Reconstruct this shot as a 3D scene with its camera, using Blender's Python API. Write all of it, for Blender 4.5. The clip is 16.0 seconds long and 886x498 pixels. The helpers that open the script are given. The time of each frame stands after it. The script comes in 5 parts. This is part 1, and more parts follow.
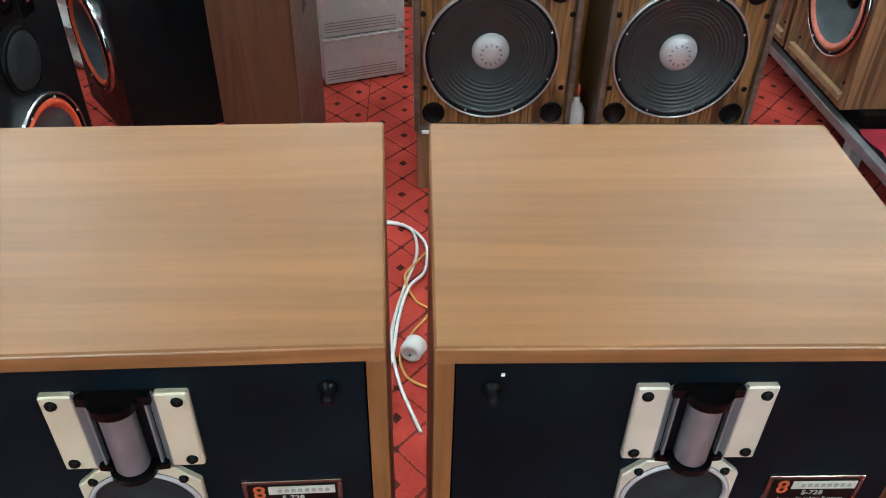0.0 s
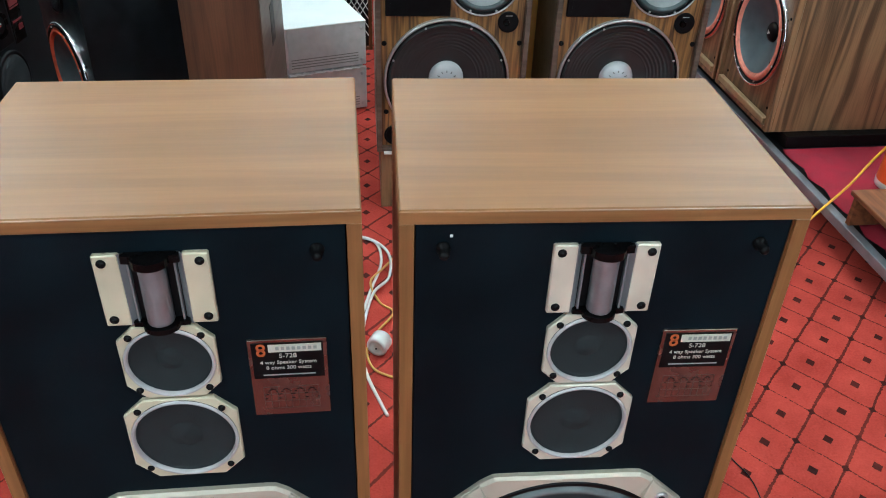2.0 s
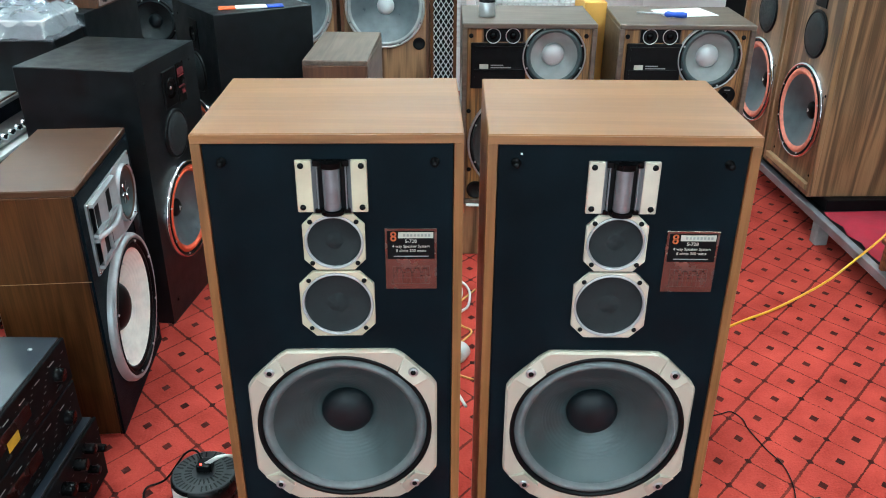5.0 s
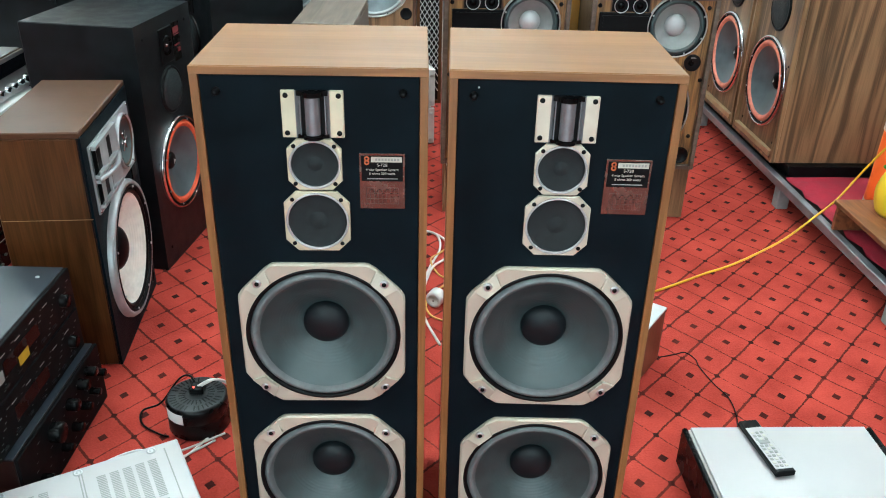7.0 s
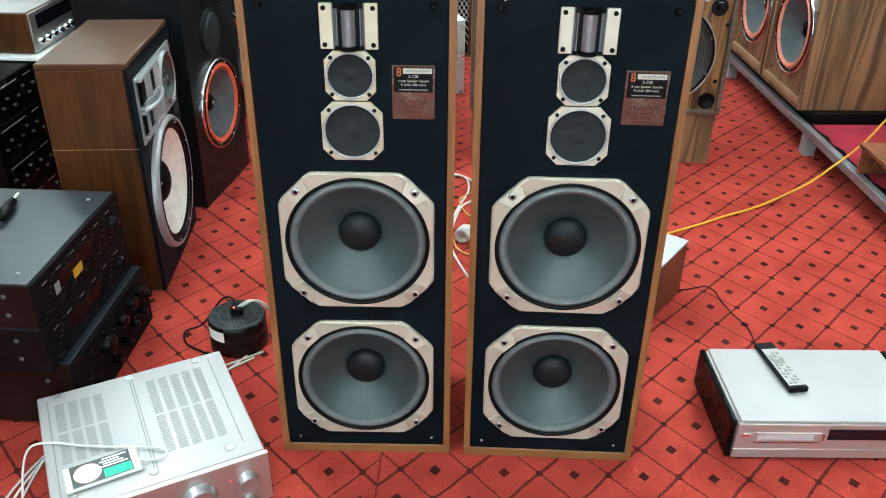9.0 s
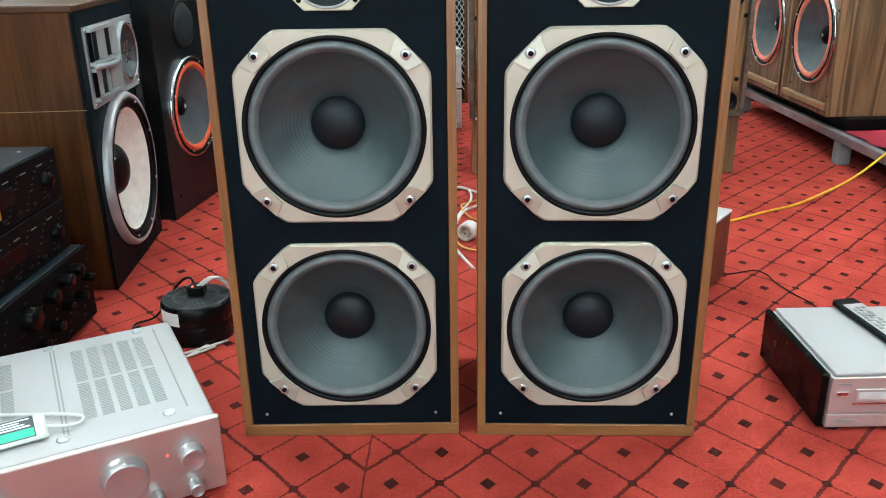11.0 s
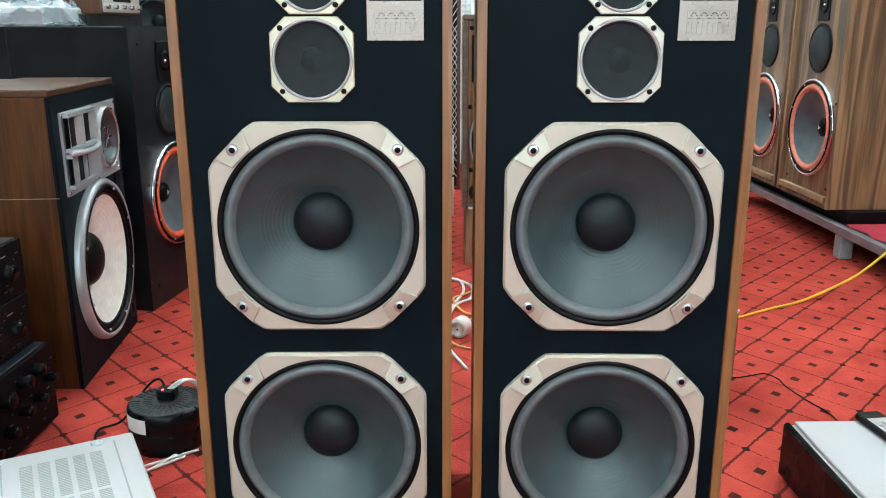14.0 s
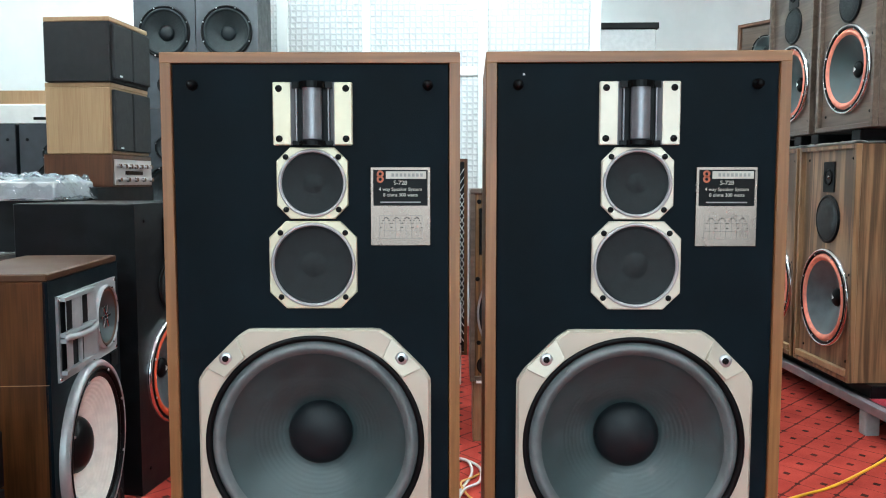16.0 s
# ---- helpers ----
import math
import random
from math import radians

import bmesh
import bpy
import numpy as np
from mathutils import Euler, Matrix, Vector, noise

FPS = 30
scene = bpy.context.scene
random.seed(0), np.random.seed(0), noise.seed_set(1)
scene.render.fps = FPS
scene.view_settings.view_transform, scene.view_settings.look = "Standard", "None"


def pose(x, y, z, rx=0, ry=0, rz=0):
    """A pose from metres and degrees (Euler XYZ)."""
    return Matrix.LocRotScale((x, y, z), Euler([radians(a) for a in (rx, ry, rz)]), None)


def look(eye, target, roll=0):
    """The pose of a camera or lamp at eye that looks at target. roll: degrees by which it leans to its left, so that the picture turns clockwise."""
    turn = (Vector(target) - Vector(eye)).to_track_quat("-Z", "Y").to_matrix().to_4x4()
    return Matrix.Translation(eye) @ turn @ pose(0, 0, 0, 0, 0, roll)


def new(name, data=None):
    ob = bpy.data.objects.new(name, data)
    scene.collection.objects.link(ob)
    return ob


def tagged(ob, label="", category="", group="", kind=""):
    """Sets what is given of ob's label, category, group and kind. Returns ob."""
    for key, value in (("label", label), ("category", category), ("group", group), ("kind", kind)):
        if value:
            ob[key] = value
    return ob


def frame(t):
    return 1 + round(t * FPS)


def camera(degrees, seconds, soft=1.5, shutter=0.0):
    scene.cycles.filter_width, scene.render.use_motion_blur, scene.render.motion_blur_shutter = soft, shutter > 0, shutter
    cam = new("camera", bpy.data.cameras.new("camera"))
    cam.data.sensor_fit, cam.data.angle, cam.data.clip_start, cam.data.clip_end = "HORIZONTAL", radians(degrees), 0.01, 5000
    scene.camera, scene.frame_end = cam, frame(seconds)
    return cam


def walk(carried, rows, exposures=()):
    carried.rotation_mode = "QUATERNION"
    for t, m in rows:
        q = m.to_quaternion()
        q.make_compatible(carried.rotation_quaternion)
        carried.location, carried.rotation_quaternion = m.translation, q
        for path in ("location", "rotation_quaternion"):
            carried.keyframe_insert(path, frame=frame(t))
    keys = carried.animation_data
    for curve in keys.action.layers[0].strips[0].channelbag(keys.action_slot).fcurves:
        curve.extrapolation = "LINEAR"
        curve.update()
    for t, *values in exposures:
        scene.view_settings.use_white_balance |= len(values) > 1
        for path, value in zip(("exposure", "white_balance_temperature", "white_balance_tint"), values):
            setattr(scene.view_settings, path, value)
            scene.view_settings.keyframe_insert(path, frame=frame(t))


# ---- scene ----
cam = camera(56.5, 16.0, 1.05)
PATH = [
    (0, (0.015, 0.007, 1.609), (0.077, 1.568, 0.361), 1.3),
    (0.5, (0.048, 0.013, 1.603), (0.153, 1.576, 0.361), 1.8),
    (1, (0.061, -0.01, 1.582), (0.182, 1.564, 0.355), 1.5),
    (1.5, (0.018, -0.146, 1.584), (0.178, 1.477, 0.426), 1.9),
    (2, (0.008, -0.248, 1.597), (0.162, 1.395, 0.467), 2.1),
    (2.5, (0.044, -0.339, 1.589), (0.137, 1.361, 0.54), 0.9),
    (3, (0.078, -0.428, 1.581), (0.055, 1.307, 0.586), 0.0),
    (3.5, (0.057, -0.537, 1.578), (-0.017, 1.222, 0.627), 0.4),
    (6, (-0.049, -0.88, 1.576), (-0.019, 0.915, 0.695), 0.5),
    (6.5, (-0.025, -0.934, 1.583), (0.016, 0.863, 0.707), 0.7),
    (7, (0.022, -0.99, 1.564), (0.024, 0.781, 0.636), 1.4),
    (7.5, (0.033, -1.08, 1.544), (0.013, 0.661, 0.561), 2.3),
    (8, (0.039, -1.139, 1.538), (0.004, 0.604, 0.559), 1.9),
    (8.5, (0.036, -1.162, 1.521), (-0.013, 0.589, 0.556), 1.5),
    (9, (0.031, -1.138, 1.496), (-0.037, 0.6, 0.508), 0.7),
    (9.5, (0.016, -1.042, 1.386), (-0.075, 0.695, 0.399), -0.6),
    (10, (0.029, -0.98, 1.143), (-0.08, 0.834, 0.308), -1.2),
    (10.2, (0.036, -0.971, 1.032), (-0.069, 0.884, 0.291), -1.2),
    (12.3, (-0.016, -0.947, 0.879), (-0.042, 0.932, 0.195), 0.1),
    (12.5, (-0.008, -0.94, 0.877), (-0.039, 0.943, 0.203), -0.1),
    (13, (0.008, -0.918, 0.885), (-0.024, 0.979, 0.254), -0.0),
    (13.5, (0.015, -0.879, 0.9), (-0.021, 1.037, 0.329), -0.0),
    (14, (0.008, -0.824, 0.92), (-0.039, 1.106, 0.4), 0.0),
    (14.5, (0.001, -0.778, 0.942), (-0.098, 1.174, 0.517), -0.2),
    (15, (-0.007, -0.762, 0.96), (-0.122, 1.211, 0.649), -0.2),
    (15.5, (-0.004, -0.756, 0.971), (-0.111, 1.229, 0.752), 0.1),
    (16, (0.006, -0.733, 0.991), (-0.06, 1.259, 0.828), 0.0),
]
walk(cam, [(t, look(eye, target, roll)) for t, eye, target, roll in PATH], [(0.0, 0.0, 5650, -6), (1.5, -0.08, 5550, -7), (3.5, 0.25, 5350, -9), (6.0, 0.34, 5600, -10), (9.0, 0.40, 5750, -9), (12.5, 0.33, 5750, -9), (14.0, 0.45, 5700, -8), (15.0, 0.42, 5650, -8), (16.0, 0.26, 5700, -5)])

# ---- world and lamps ----
world = bpy.data.worlds.new("world")
scene.world = world
world.use_nodes = True
world.node_tree.nodes["Background"].inputs[0].default_value = (0.8, 0.9, 1.0, 1)
world.node_tree.nodes["Background"].inputs[1].default_value = 0.6
# unseen area lamp behind the walk, added as front fill; its window is assumed
fill_lamp = bpy.data.lights.new("front_fill", "AREA")
fill_lamp.shape, fill_lamp.size, fill_lamp.size_y, fill_lamp.energy, fill_lamp.color = "RECTANGLE", 3.5, 1.9, 60.0, (0.9, 0.96, 1.0)
new("front_fill", fill_lamp).matrix_world = look((0.1, -3.28, 1.5), (0.1, 0.0, 1.3))


# ---- materials ----
def mat(name, color, rough=0.5, metal=0.0, noise_scale=0.0, amount=0.15, bump=0.0, bump_scale=300.0, coat=0.0, spec=0.5):
    """A plain paint, plastic or metal with faint blotches and fine relief."""
    m = bpy.data.materials.new(name)
    m.use_nodes = True
    nt = m.node_tree
    b = nt.nodes["Principled BSDF"]
    b.inputs["Base Color"].default_value = (*color, 1)
    b.inputs["Roughness"].default_value = rough
    b.inputs["Metallic"].default_value = metal
    b.inputs["Coat Weight"].default_value = coat
    b.inputs["Specular IOR Level"].default_value = spec
    tc = nt.nodes.new("ShaderNodeTexCoord")
    if noise_scale:
        n = nt.nodes.new("ShaderNodeTexNoise")
        n.inputs["Scale"].default_value = noise_scale
        n.inputs["Detail"].default_value = 6
        nt.links.new(tc.outputs["Object"], n.inputs["Vector"])
        r = nt.nodes.new("ShaderNodeMapRange")
        r.inputs["From Min"].default_value, r.inputs["From Max"].default_value = 0.3, 0.7
        r.inputs["To Min"].default_value, r.inputs["To Max"].default_value = 1 - amount, 1 + amount
        nt.links.new(n.outputs["Fac"], r.inputs["Value"])
        v = nt.nodes.new("ShaderNodeVectorMath")
        v.operation = "SCALE"
        v.inputs[0].default_value = color
        nt.links.new(r.outputs["Result"], v.inputs["Scale"])
        nt.links.new(v.outputs["Vector"], b.inputs["Base Color"])
        r2 = nt.nodes.new("ShaderNodeMapRange")
        r2.inputs["From Min"].default_value, r2.inputs["From Max"].default_value = 0.3, 0.7
        r2.inputs["To Min"].default_value, r2.inputs["To Max"].default_value = max(0.02, rough - 0.08), min(1, rough + 0.08)
        nt.links.new(n.outputs["Fac"], r2.inputs["Value"])
        nt.links.new(r2.outputs["Result"], b.inputs["Roughness"])
    if bump:
        n = nt.nodes.new("ShaderNodeTexNoise")
        n.inputs["Scale"].default_value = bump_scale
        n.inputs["Detail"].default_value = 3
        nt.links.new(tc.outputs["Object"], n.inputs["Vector"])
        u = nt.nodes.new("ShaderNodeBump")
        u.inputs["Strength"].default_value = bump
        u.inputs["Distance"].default_value = 0.002
        nt.links.new(n.outputs["Fac"], u.inputs["Height"])
        nt.links.new(u.outputs["Normal"], b.inputs["Normal"])
    return m


def wood(name, dark, light, along="X", rough=0.4, scale=1.0, figure=0.35, coat=0.0, offset=0.0, pores=0.7):
    """Veneer with long pores along one axis and a broad cathedral figure."""
    m = bpy.data.materials.new(name)
    m.use_nodes = True
    nt = m.node_tree
    b = nt.nodes["Principled BSDF"]
    tc = nt.nodes.new("ShaderNodeTexCoord")
    mp = nt.nodes.new("ShaderNodeMapping")
    i = "XYZ".index(along)
    mp.inputs["Location"].default_value = (offset, offset * 0.7, offset * 1.3)
    sc = [14.0 * scale] * 3
    sc[i] = 1.1 * scale
    mp.inputs["Scale"].default_value = sc
    nt.links.new(tc.outputs["Object"], mp.inputs["Vector"])
    n1 = nt.nodes.new("ShaderNodeTexNoise")
    n1.inputs["Scale"].default_value, n1.inputs["Detail"].default_value, n1.inputs["Roughness"].default_value = 0.9, 3, 0.5
    n1.inputs["Distortion"].default_value = 0.4
    nt.links.new(mp.outputs["Vector"], n1.inputs["Vector"])
    # rings cut by the slow noise
    rings = nt.nodes.new("ShaderNodeMath")
    rings.operation = "MULTIPLY"
    rings.inputs[1].default_value = 42.0
    nt.links.new(n1.outputs["Fac"], rings.inputs[0])
    sine = nt.nodes.new("ShaderNodeMath")
    sine.operation = "SINE"
    nt.links.new(rings.outputs[0], sine.inputs[0])
    mp2 = nt.nodes.new("ShaderNodeMapping")
    sc2 = [230.0] * 3
    sc2[i] = 7.0
    mp2.inputs["Scale"].default_value = sc2
    nt.links.new(tc.outputs["Object"], mp2.inputs["Vector"])
    n2 = nt.nodes.new("ShaderNodeTexNoise")
    n2.inputs["Scale"].default_value, n2.inputs["Detail"].default_value = 1.0, 4
    nt.links.new(mp2.outputs["Vector"], n2.inputs["Vector"])
    a = nt.nodes.new("ShaderNodeMath")
    a.operation = "MULTIPLY_ADD"
    a.inputs[1].default_value = 0.5 * figure
    a.inputs[2].default_value = 0.0
    nt.links.new(sine.outputs[0], a.inputs[0])
    s = nt.nodes.new("ShaderNodeMath")
    s.operation = "ADD"
    nt.links.new(a.outputs[0], s.inputs[0])
    pore = nt.nodes.new("ShaderNodeMath")
    pore.operation = "MULTIPLY_ADD"
    pore.inputs[1].default_value, pore.inputs[2].default_value = pores, 0.5 - 0.5 * pores
    nt.links.new(n2.outputs["Fac"], pore.inputs[0])
    nt.links.new(pore.outputs[0], s.inputs[1])
    s2 = nt.nodes.new("ShaderNodeMath")
    s2.operation = "MULTIPLY_ADD"
    s2.inputs[1].default_value = 0.9
    nt.links.new(n1.outputs["Fac"], s2.inputs[0])
    nt.links.new(s.outputs[0], s2.inputs[2])
    ramp = nt.nodes.new("ShaderNodeValToRGB")
    ramp.color_ramp.elements[0].position, ramp.color_ramp.elements[1].position = 0.55, 1.35 if figure < 0 else 1.0
    ramp.color_ramp.elements[0].color, ramp.color_ramp.elements[1].color = (*dark, 1), (*light, 1)
    half = nt.nodes.new("ShaderNodeMath")
    half.operation = "MULTIPLY"
    half.inputs[1].default_value = 0.82
    nt.links.new(s2.outputs[0], half.inputs[0])
    nt.links.new(half.outputs[0], ramp.inputs["Fac"])
    nt.links.new(ramp.outputs["Color"], b.inputs["Base Color"])
    n3 = nt.nodes.new("ShaderNodeTexNoise")
    n3.inputs["Scale"].default_value, n3.inputs["Detail"].default_value = 9.0, 5
    nt.links.new(tc.outputs["Object"], n3.inputs["Vector"])
    r = nt.nodes.new("ShaderNodeMapRange")
    r.inputs["From Min"].default_value, r.inputs["From Max"].default_value = 0.3, 0.7
    r.inputs["To Min"].default_value, r.inputs["To Max"].default_value = rough - 0.02, rough + 0.03
    nt.links.new(n3.outputs["Fac"], r.inputs["Value"])
    nt.links.new(r.outputs["Result"], b.inputs["Roughness"])
    b.inputs["Coat Weight"].default_value = coat
    u = nt.nodes.new("ShaderNodeBump")
    u.inputs["Strength"].default_value, u.inputs["Distance"].default_value = 0.08, 0.001
    nt.links.new(n2.outputs["Fac"], u.inputs["Height"])
    nt.links.new(u.outputs["Normal"], b.inputs["Normal"])
    return m


def math_node(nt, op, a, b=None):
    n = nt.nodes.new("ShaderNodeMath")
    n.operation = op
    for k, v in enumerate((a, b)):
        if v is None:
            continue
        if isinstance(v, (int, float)):
            n.inputs[k].default_value = v
        else:
            nt.links.new(v, n.inputs[k])
    return n.outputs[0]


def carpet_material():
    """Red cut-pile carpet with a printed diamond lattice and a dark lozenge in each cell."""
    m = bpy.data.materials.new("red_carpet")
    m.use_nodes = True
    nt = m.node_tree
    b = nt.nodes["Principled BSDF"]
    tc = nt.nodes.new("ShaderNodeTexCoord")
    sep = nt.nodes.new("ShaderNodeSeparateXYZ")
    wob = nt.nodes.new("ShaderNodeTexNoise")
    wob.inputs["Scale"].default_value = 9.0
    nt.links.new(tc.outputs["Object"], wob.inputs["Vector"])
    add = nt.nodes.new("ShaderNodeVectorMath")
    add.operation = "MULTIPLY_ADD"
    add.inputs[1].default_value = (0.010, 0.010, 0)
    nt.links.new(wob.outputs["Color"], add.inputs[0])
    nt.links.new(tc.outputs["Object"], add.inputs[2])
    nt.links.new(add.outputs[0], sep.inputs[0])
    x, y = math_node(nt, "SUBTRACT", sep.outputs["X"], 0.005), math_node(nt, "SUBTRACT", sep.outputs["Y"], 0.005)
    # two strips of carpet, each with its own straight lattice, meet at a seam
    strip = math_node(nt, "LESS_THAN", x, -0.179)

    def lattice(right, left):
        rows = []
        for a, b_, c in (right, left):
            rows.append(math_node(nt, "ADD", math_node(nt, "ADD", math_node(nt, "MULTIPLY", x, a), math_node(nt, "MULTIPLY", y, b_)), c))
        return math_node(nt, "ADD", rows[0], math_node(nt, "MULTIPLY", math_node(nt, "SUBTRACT", rows[1], rows[0]), strip))

    u = lattice((5.7316, 5.1346, -12.6987), (5.5800, 5.3970, -1.2221))
    v = lattice((5.8630, -5.1644, 2.1853), (6.1167, -5.0129, 11.6538))
    du = math_node(nt, "ABSOLUTE", math_node(nt, "SUBTRACT", math_node(nt, "FRACT", math_node(nt, "ADD", u, 0.5)), 0.5))
    dv = math_node(nt, "ABSOLUTE", math_node(nt, "SUBTRACT", math_node(nt, "FRACT", math_node(nt, "ADD", v, 0.5)), 0.5))
    dot = math_node(nt, "LESS_THAN", math_node(nt, "MAXIMUM", du, dv), 0.088)
    # print wears thin here and there
    wear = nt.nodes.new("ShaderNodeTexNoise")
    wear.inputs["Scale"].default_value, wear.inputs["Detail"].default_value = 5.0, 8
    nt.links.new(tc.outputs["Object"], wear.inputs["Vector"])
    fuzz = nt.nodes.new("ShaderNodeTexNoise")
    fuzz.inputs["Scale"].default_value, fuzz.inputs["Detail"].default_value = 160.0, 3
    nt.links.new(tc.outputs["Object"], fuzz.inputs["Vector"])
    wide = math_node(nt, "ADD", 0.445, math_node(nt, "MULTIPLY", wear.outputs["Fac"], 0.05))
    wide = math_node(nt, "ADD", wide, math_node(nt, "MULTIPLY", math_node(nt, "SUBTRACT", fuzz.outputs["Fac"], 0.5), 0.06))
    # the bold lines lean the other way beyond the seam between the two strips
    side = strip
    thin_u = math_node(nt, "MULTIPLY", math_node(nt, "SUBTRACT", 1.0, side), 0.014)
    thin_v = math_node(nt, "MULTIPLY", side, 0.014)
    line_u = math_node(nt, "MULTIPLY", math_node(nt, "GREATER_THAN", du, math_node(nt, "ADD", wide, thin_u)), 0.8)
    line_v = math_node(nt, "MULTIPLY", math_node(nt, "GREATER_THAN", dv, math_node(nt, "ADD", wide, thin_v)), 0.8)
    knot = math_node(nt, "MULTIPLY", math_node(nt, "GREATER_THAN", math_node(nt, "ADD", du, dv), 0.905), 0.95)
    seam = math_node(nt, "MULTIPLY", math_node(nt, "LESS_THAN", math_node(nt, "ABSOLUTE", math_node(nt, "ADD", x, 0.179)), 0.0022), 0.7)
    ink = math_node(nt, "MAXIMUM", math_node(nt, "MAXIMUM", line_u, line_v), math_node(nt, "MAXIMUM", math_node(nt, "MULTIPLY", dot, 0.95), math_node(nt, "MAXIMUM", knot, seam)))
    ink = math_node(nt, "MULTIPLY", ink, math_node(nt, "ADD", 0.62, math_node(nt, "MULTIPLY", wear.outputs["Fac"], 0.6)))
    base = nt.nodes.new("ShaderNodeMix")
    base.data_type = "RGBA"
    base.inputs["A"].default_value, base.inputs["B"].default_value = (0.20, 0.018, 0.014, 1), (0.475, 0.064, 0.046, 1)
    big = nt.nodes.new("ShaderNodeTexNoise")
    big.inputs["Scale"].default_value, big.inputs["Detail"].default_value = 6.0, 12
    nt.links.new(tc.outputs["Object"], big.inputs["Vector"])
    mixf = math_node(nt, "ADD", math_node(nt, "MULTIPLY", big.outputs["Fac"], 0.7), math_node(nt, "MULTIPLY", fuzz.outputs["Fac"], 0.3))
    spread = nt.nodes.new("ShaderNodeMapRange")
    spread.inputs["From Min"].default_value, spread.inputs["From Max"].default_value = 0.22, 0.74
    nt.links.new(mixf, spread.inputs["Value"])
    nt.links.new(spread.outputs["Result"], base.inputs["Factor"])
    col = nt.nodes.new("ShaderNodeMix")
    col.data_type = "RGBA"
    col.inputs["B"].default_value = (0.012, 0.006, 0.006, 1)
    nt.links.new(base.outputs["Result"], col.inputs["A"])
    nt.links.new(ink, col.inputs["Factor"])
    nt.links.new(col.outputs["Result"], b.inputs["Base Color"])
    b.inputs["Roughness"].default_value = 0.95
    b.inputs["Specular IOR Level"].default_value = 0.1
    bu = nt.nodes.new("ShaderNodeBump")
    bu.inputs["Strength"].default_value, bu.inputs["Distance"].default_value = 0.5, 0.004
    nt.links.new(fuzz.outputs["Fac"], bu.inputs["Height"])
    nt.links.new(bu.outputs["Normal"], b.inputs["Normal"])
    return m


def glow(name, color, strength):
    m = bpy.data.materials.new(name)
    m.use_nodes = True
    b = m.node_tree.nodes["Principled BSDF"]
    b.inputs["Base Color"].default_value = (*color, 1)
    b.inputs["Emission Color"].default_value = (*color, 1)
    b.inputs["Emission Strength"].default_value = strength
    return m


def patterned_glass():
    """Frosted pane pressed with small squares."""
    m = bpy.data.materials.new("patterned_glass")
    m.use_nodes = True
    nt = m.node_tree
    b = nt.nodes["Principled BSDF"]
    b.inputs["Base Color"].default_value = (0.86, 0.88, 0.88, 1)
    b.inputs["Roughness"].default_value = 0.25
    b.inputs["Transmission Weight"].default_value = 0.35
    tc = nt.nodes.new("ShaderNodeTexCoord")
    vo = nt.nodes.new("ShaderNodeTexVoronoi")
    vo.inputs["Scale"].default_value = 26.0
    vo.inputs["Randomness"].default_value = 0.15
    vo.distance = "CHEBYCHEV"
    nt.links.new(tc.outputs["Object"], vo.inputs["Vector"])
    bu = nt.nodes.new("ShaderNodeBump")
    bu.inputs["Strength"].default_value, bu.inputs["Distance"].default_value = 0.9, 0.012
    nt.links.new(vo.outputs["Distance"], bu.inputs["Height"])
    nt.links.new(bu.outputs["Normal"], b.inputs["Normal"])
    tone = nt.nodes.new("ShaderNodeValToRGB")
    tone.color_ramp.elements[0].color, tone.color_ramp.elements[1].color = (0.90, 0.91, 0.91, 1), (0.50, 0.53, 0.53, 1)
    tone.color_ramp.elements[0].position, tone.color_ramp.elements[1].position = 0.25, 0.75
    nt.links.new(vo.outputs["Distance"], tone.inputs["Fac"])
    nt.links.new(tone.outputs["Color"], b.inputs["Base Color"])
    return m


TEAK = wood("teak_veneer", (0.185, 0.084, 0.030), (0.262, 0.120, 0.042), "X", 0.42, 0.9, 0.13, 0, 0.0, 0.42)
TEAK_SIDE = wood("teak_side", (0.13, 0.05, 0.018), (0.30, 0.125, 0.045), "Z", 0.36, 0.7, 0.18, 0, 3.1)
TEAK_EDGE = wood("teak_edge", (0.15, 0.064, 0.02), (0.28, 0.125, 0.045), "Z", 0.35, 1.0, 0.15, 0, 5.7)
TEAK_EDGE_X = wood("teak_edge_across", (0.15, 0.064, 0.02), (0.28, 0.125, 0.045), "X", 0.35, 1.0, 0.15, 0, 7.7)
WALNUT = wood("walnut_veneer", (0.07, 0.037, 0.018), (0.25, 0.14, 0.07), "Z", 0.38, 0.5, 0.5, 0, 1.3)
WALNUT_DARK = wood("dark_walnut", (0.034, 0.0115, 0.0035), (0.092, 0.034, 0.010), "Z", 0.33, 0.9, 0.25, 0.0, 4.0)
WALNUT_TOP = wood("dark_walnut_top", (0.050, 0.021, 0.010), (0.085, 0.037, 0.018), "Y", 0.30, 0.8, 0.05, 0.0, 12.6, 0.4)
MAHOGANY = wood("mahogany", (0.052, 0.020, 0.010), (0.115, 0.046, 0.022), "Z", 0.35, 0.7, 0.2, 0, 2.2)
GREY_WOOD = wood("greyed_walnut", (0.062, 0.04, 0.029), (0.13, 0.092, 0.068), "X", 0.42, 0.8, 0.25, 0, 6.0)
STRIPED = wood("striped_baffle_veneer", (0.045, 0.020, 0.007), (0.29, 0.145, 0.046), "Z", 0.4, 1.3, 0.35, 0, 9.0)
for veneer, gloss in ((TEAK, 0.2), (TEAK_SIDE, 0.35), (WALNUT_DARK, 0.28), (WALNUT_TOP, 0.4)):
    veneer.node_tree.nodes["Principled BSDF"].inputs["Specular IOR Level"].default_value = gloss
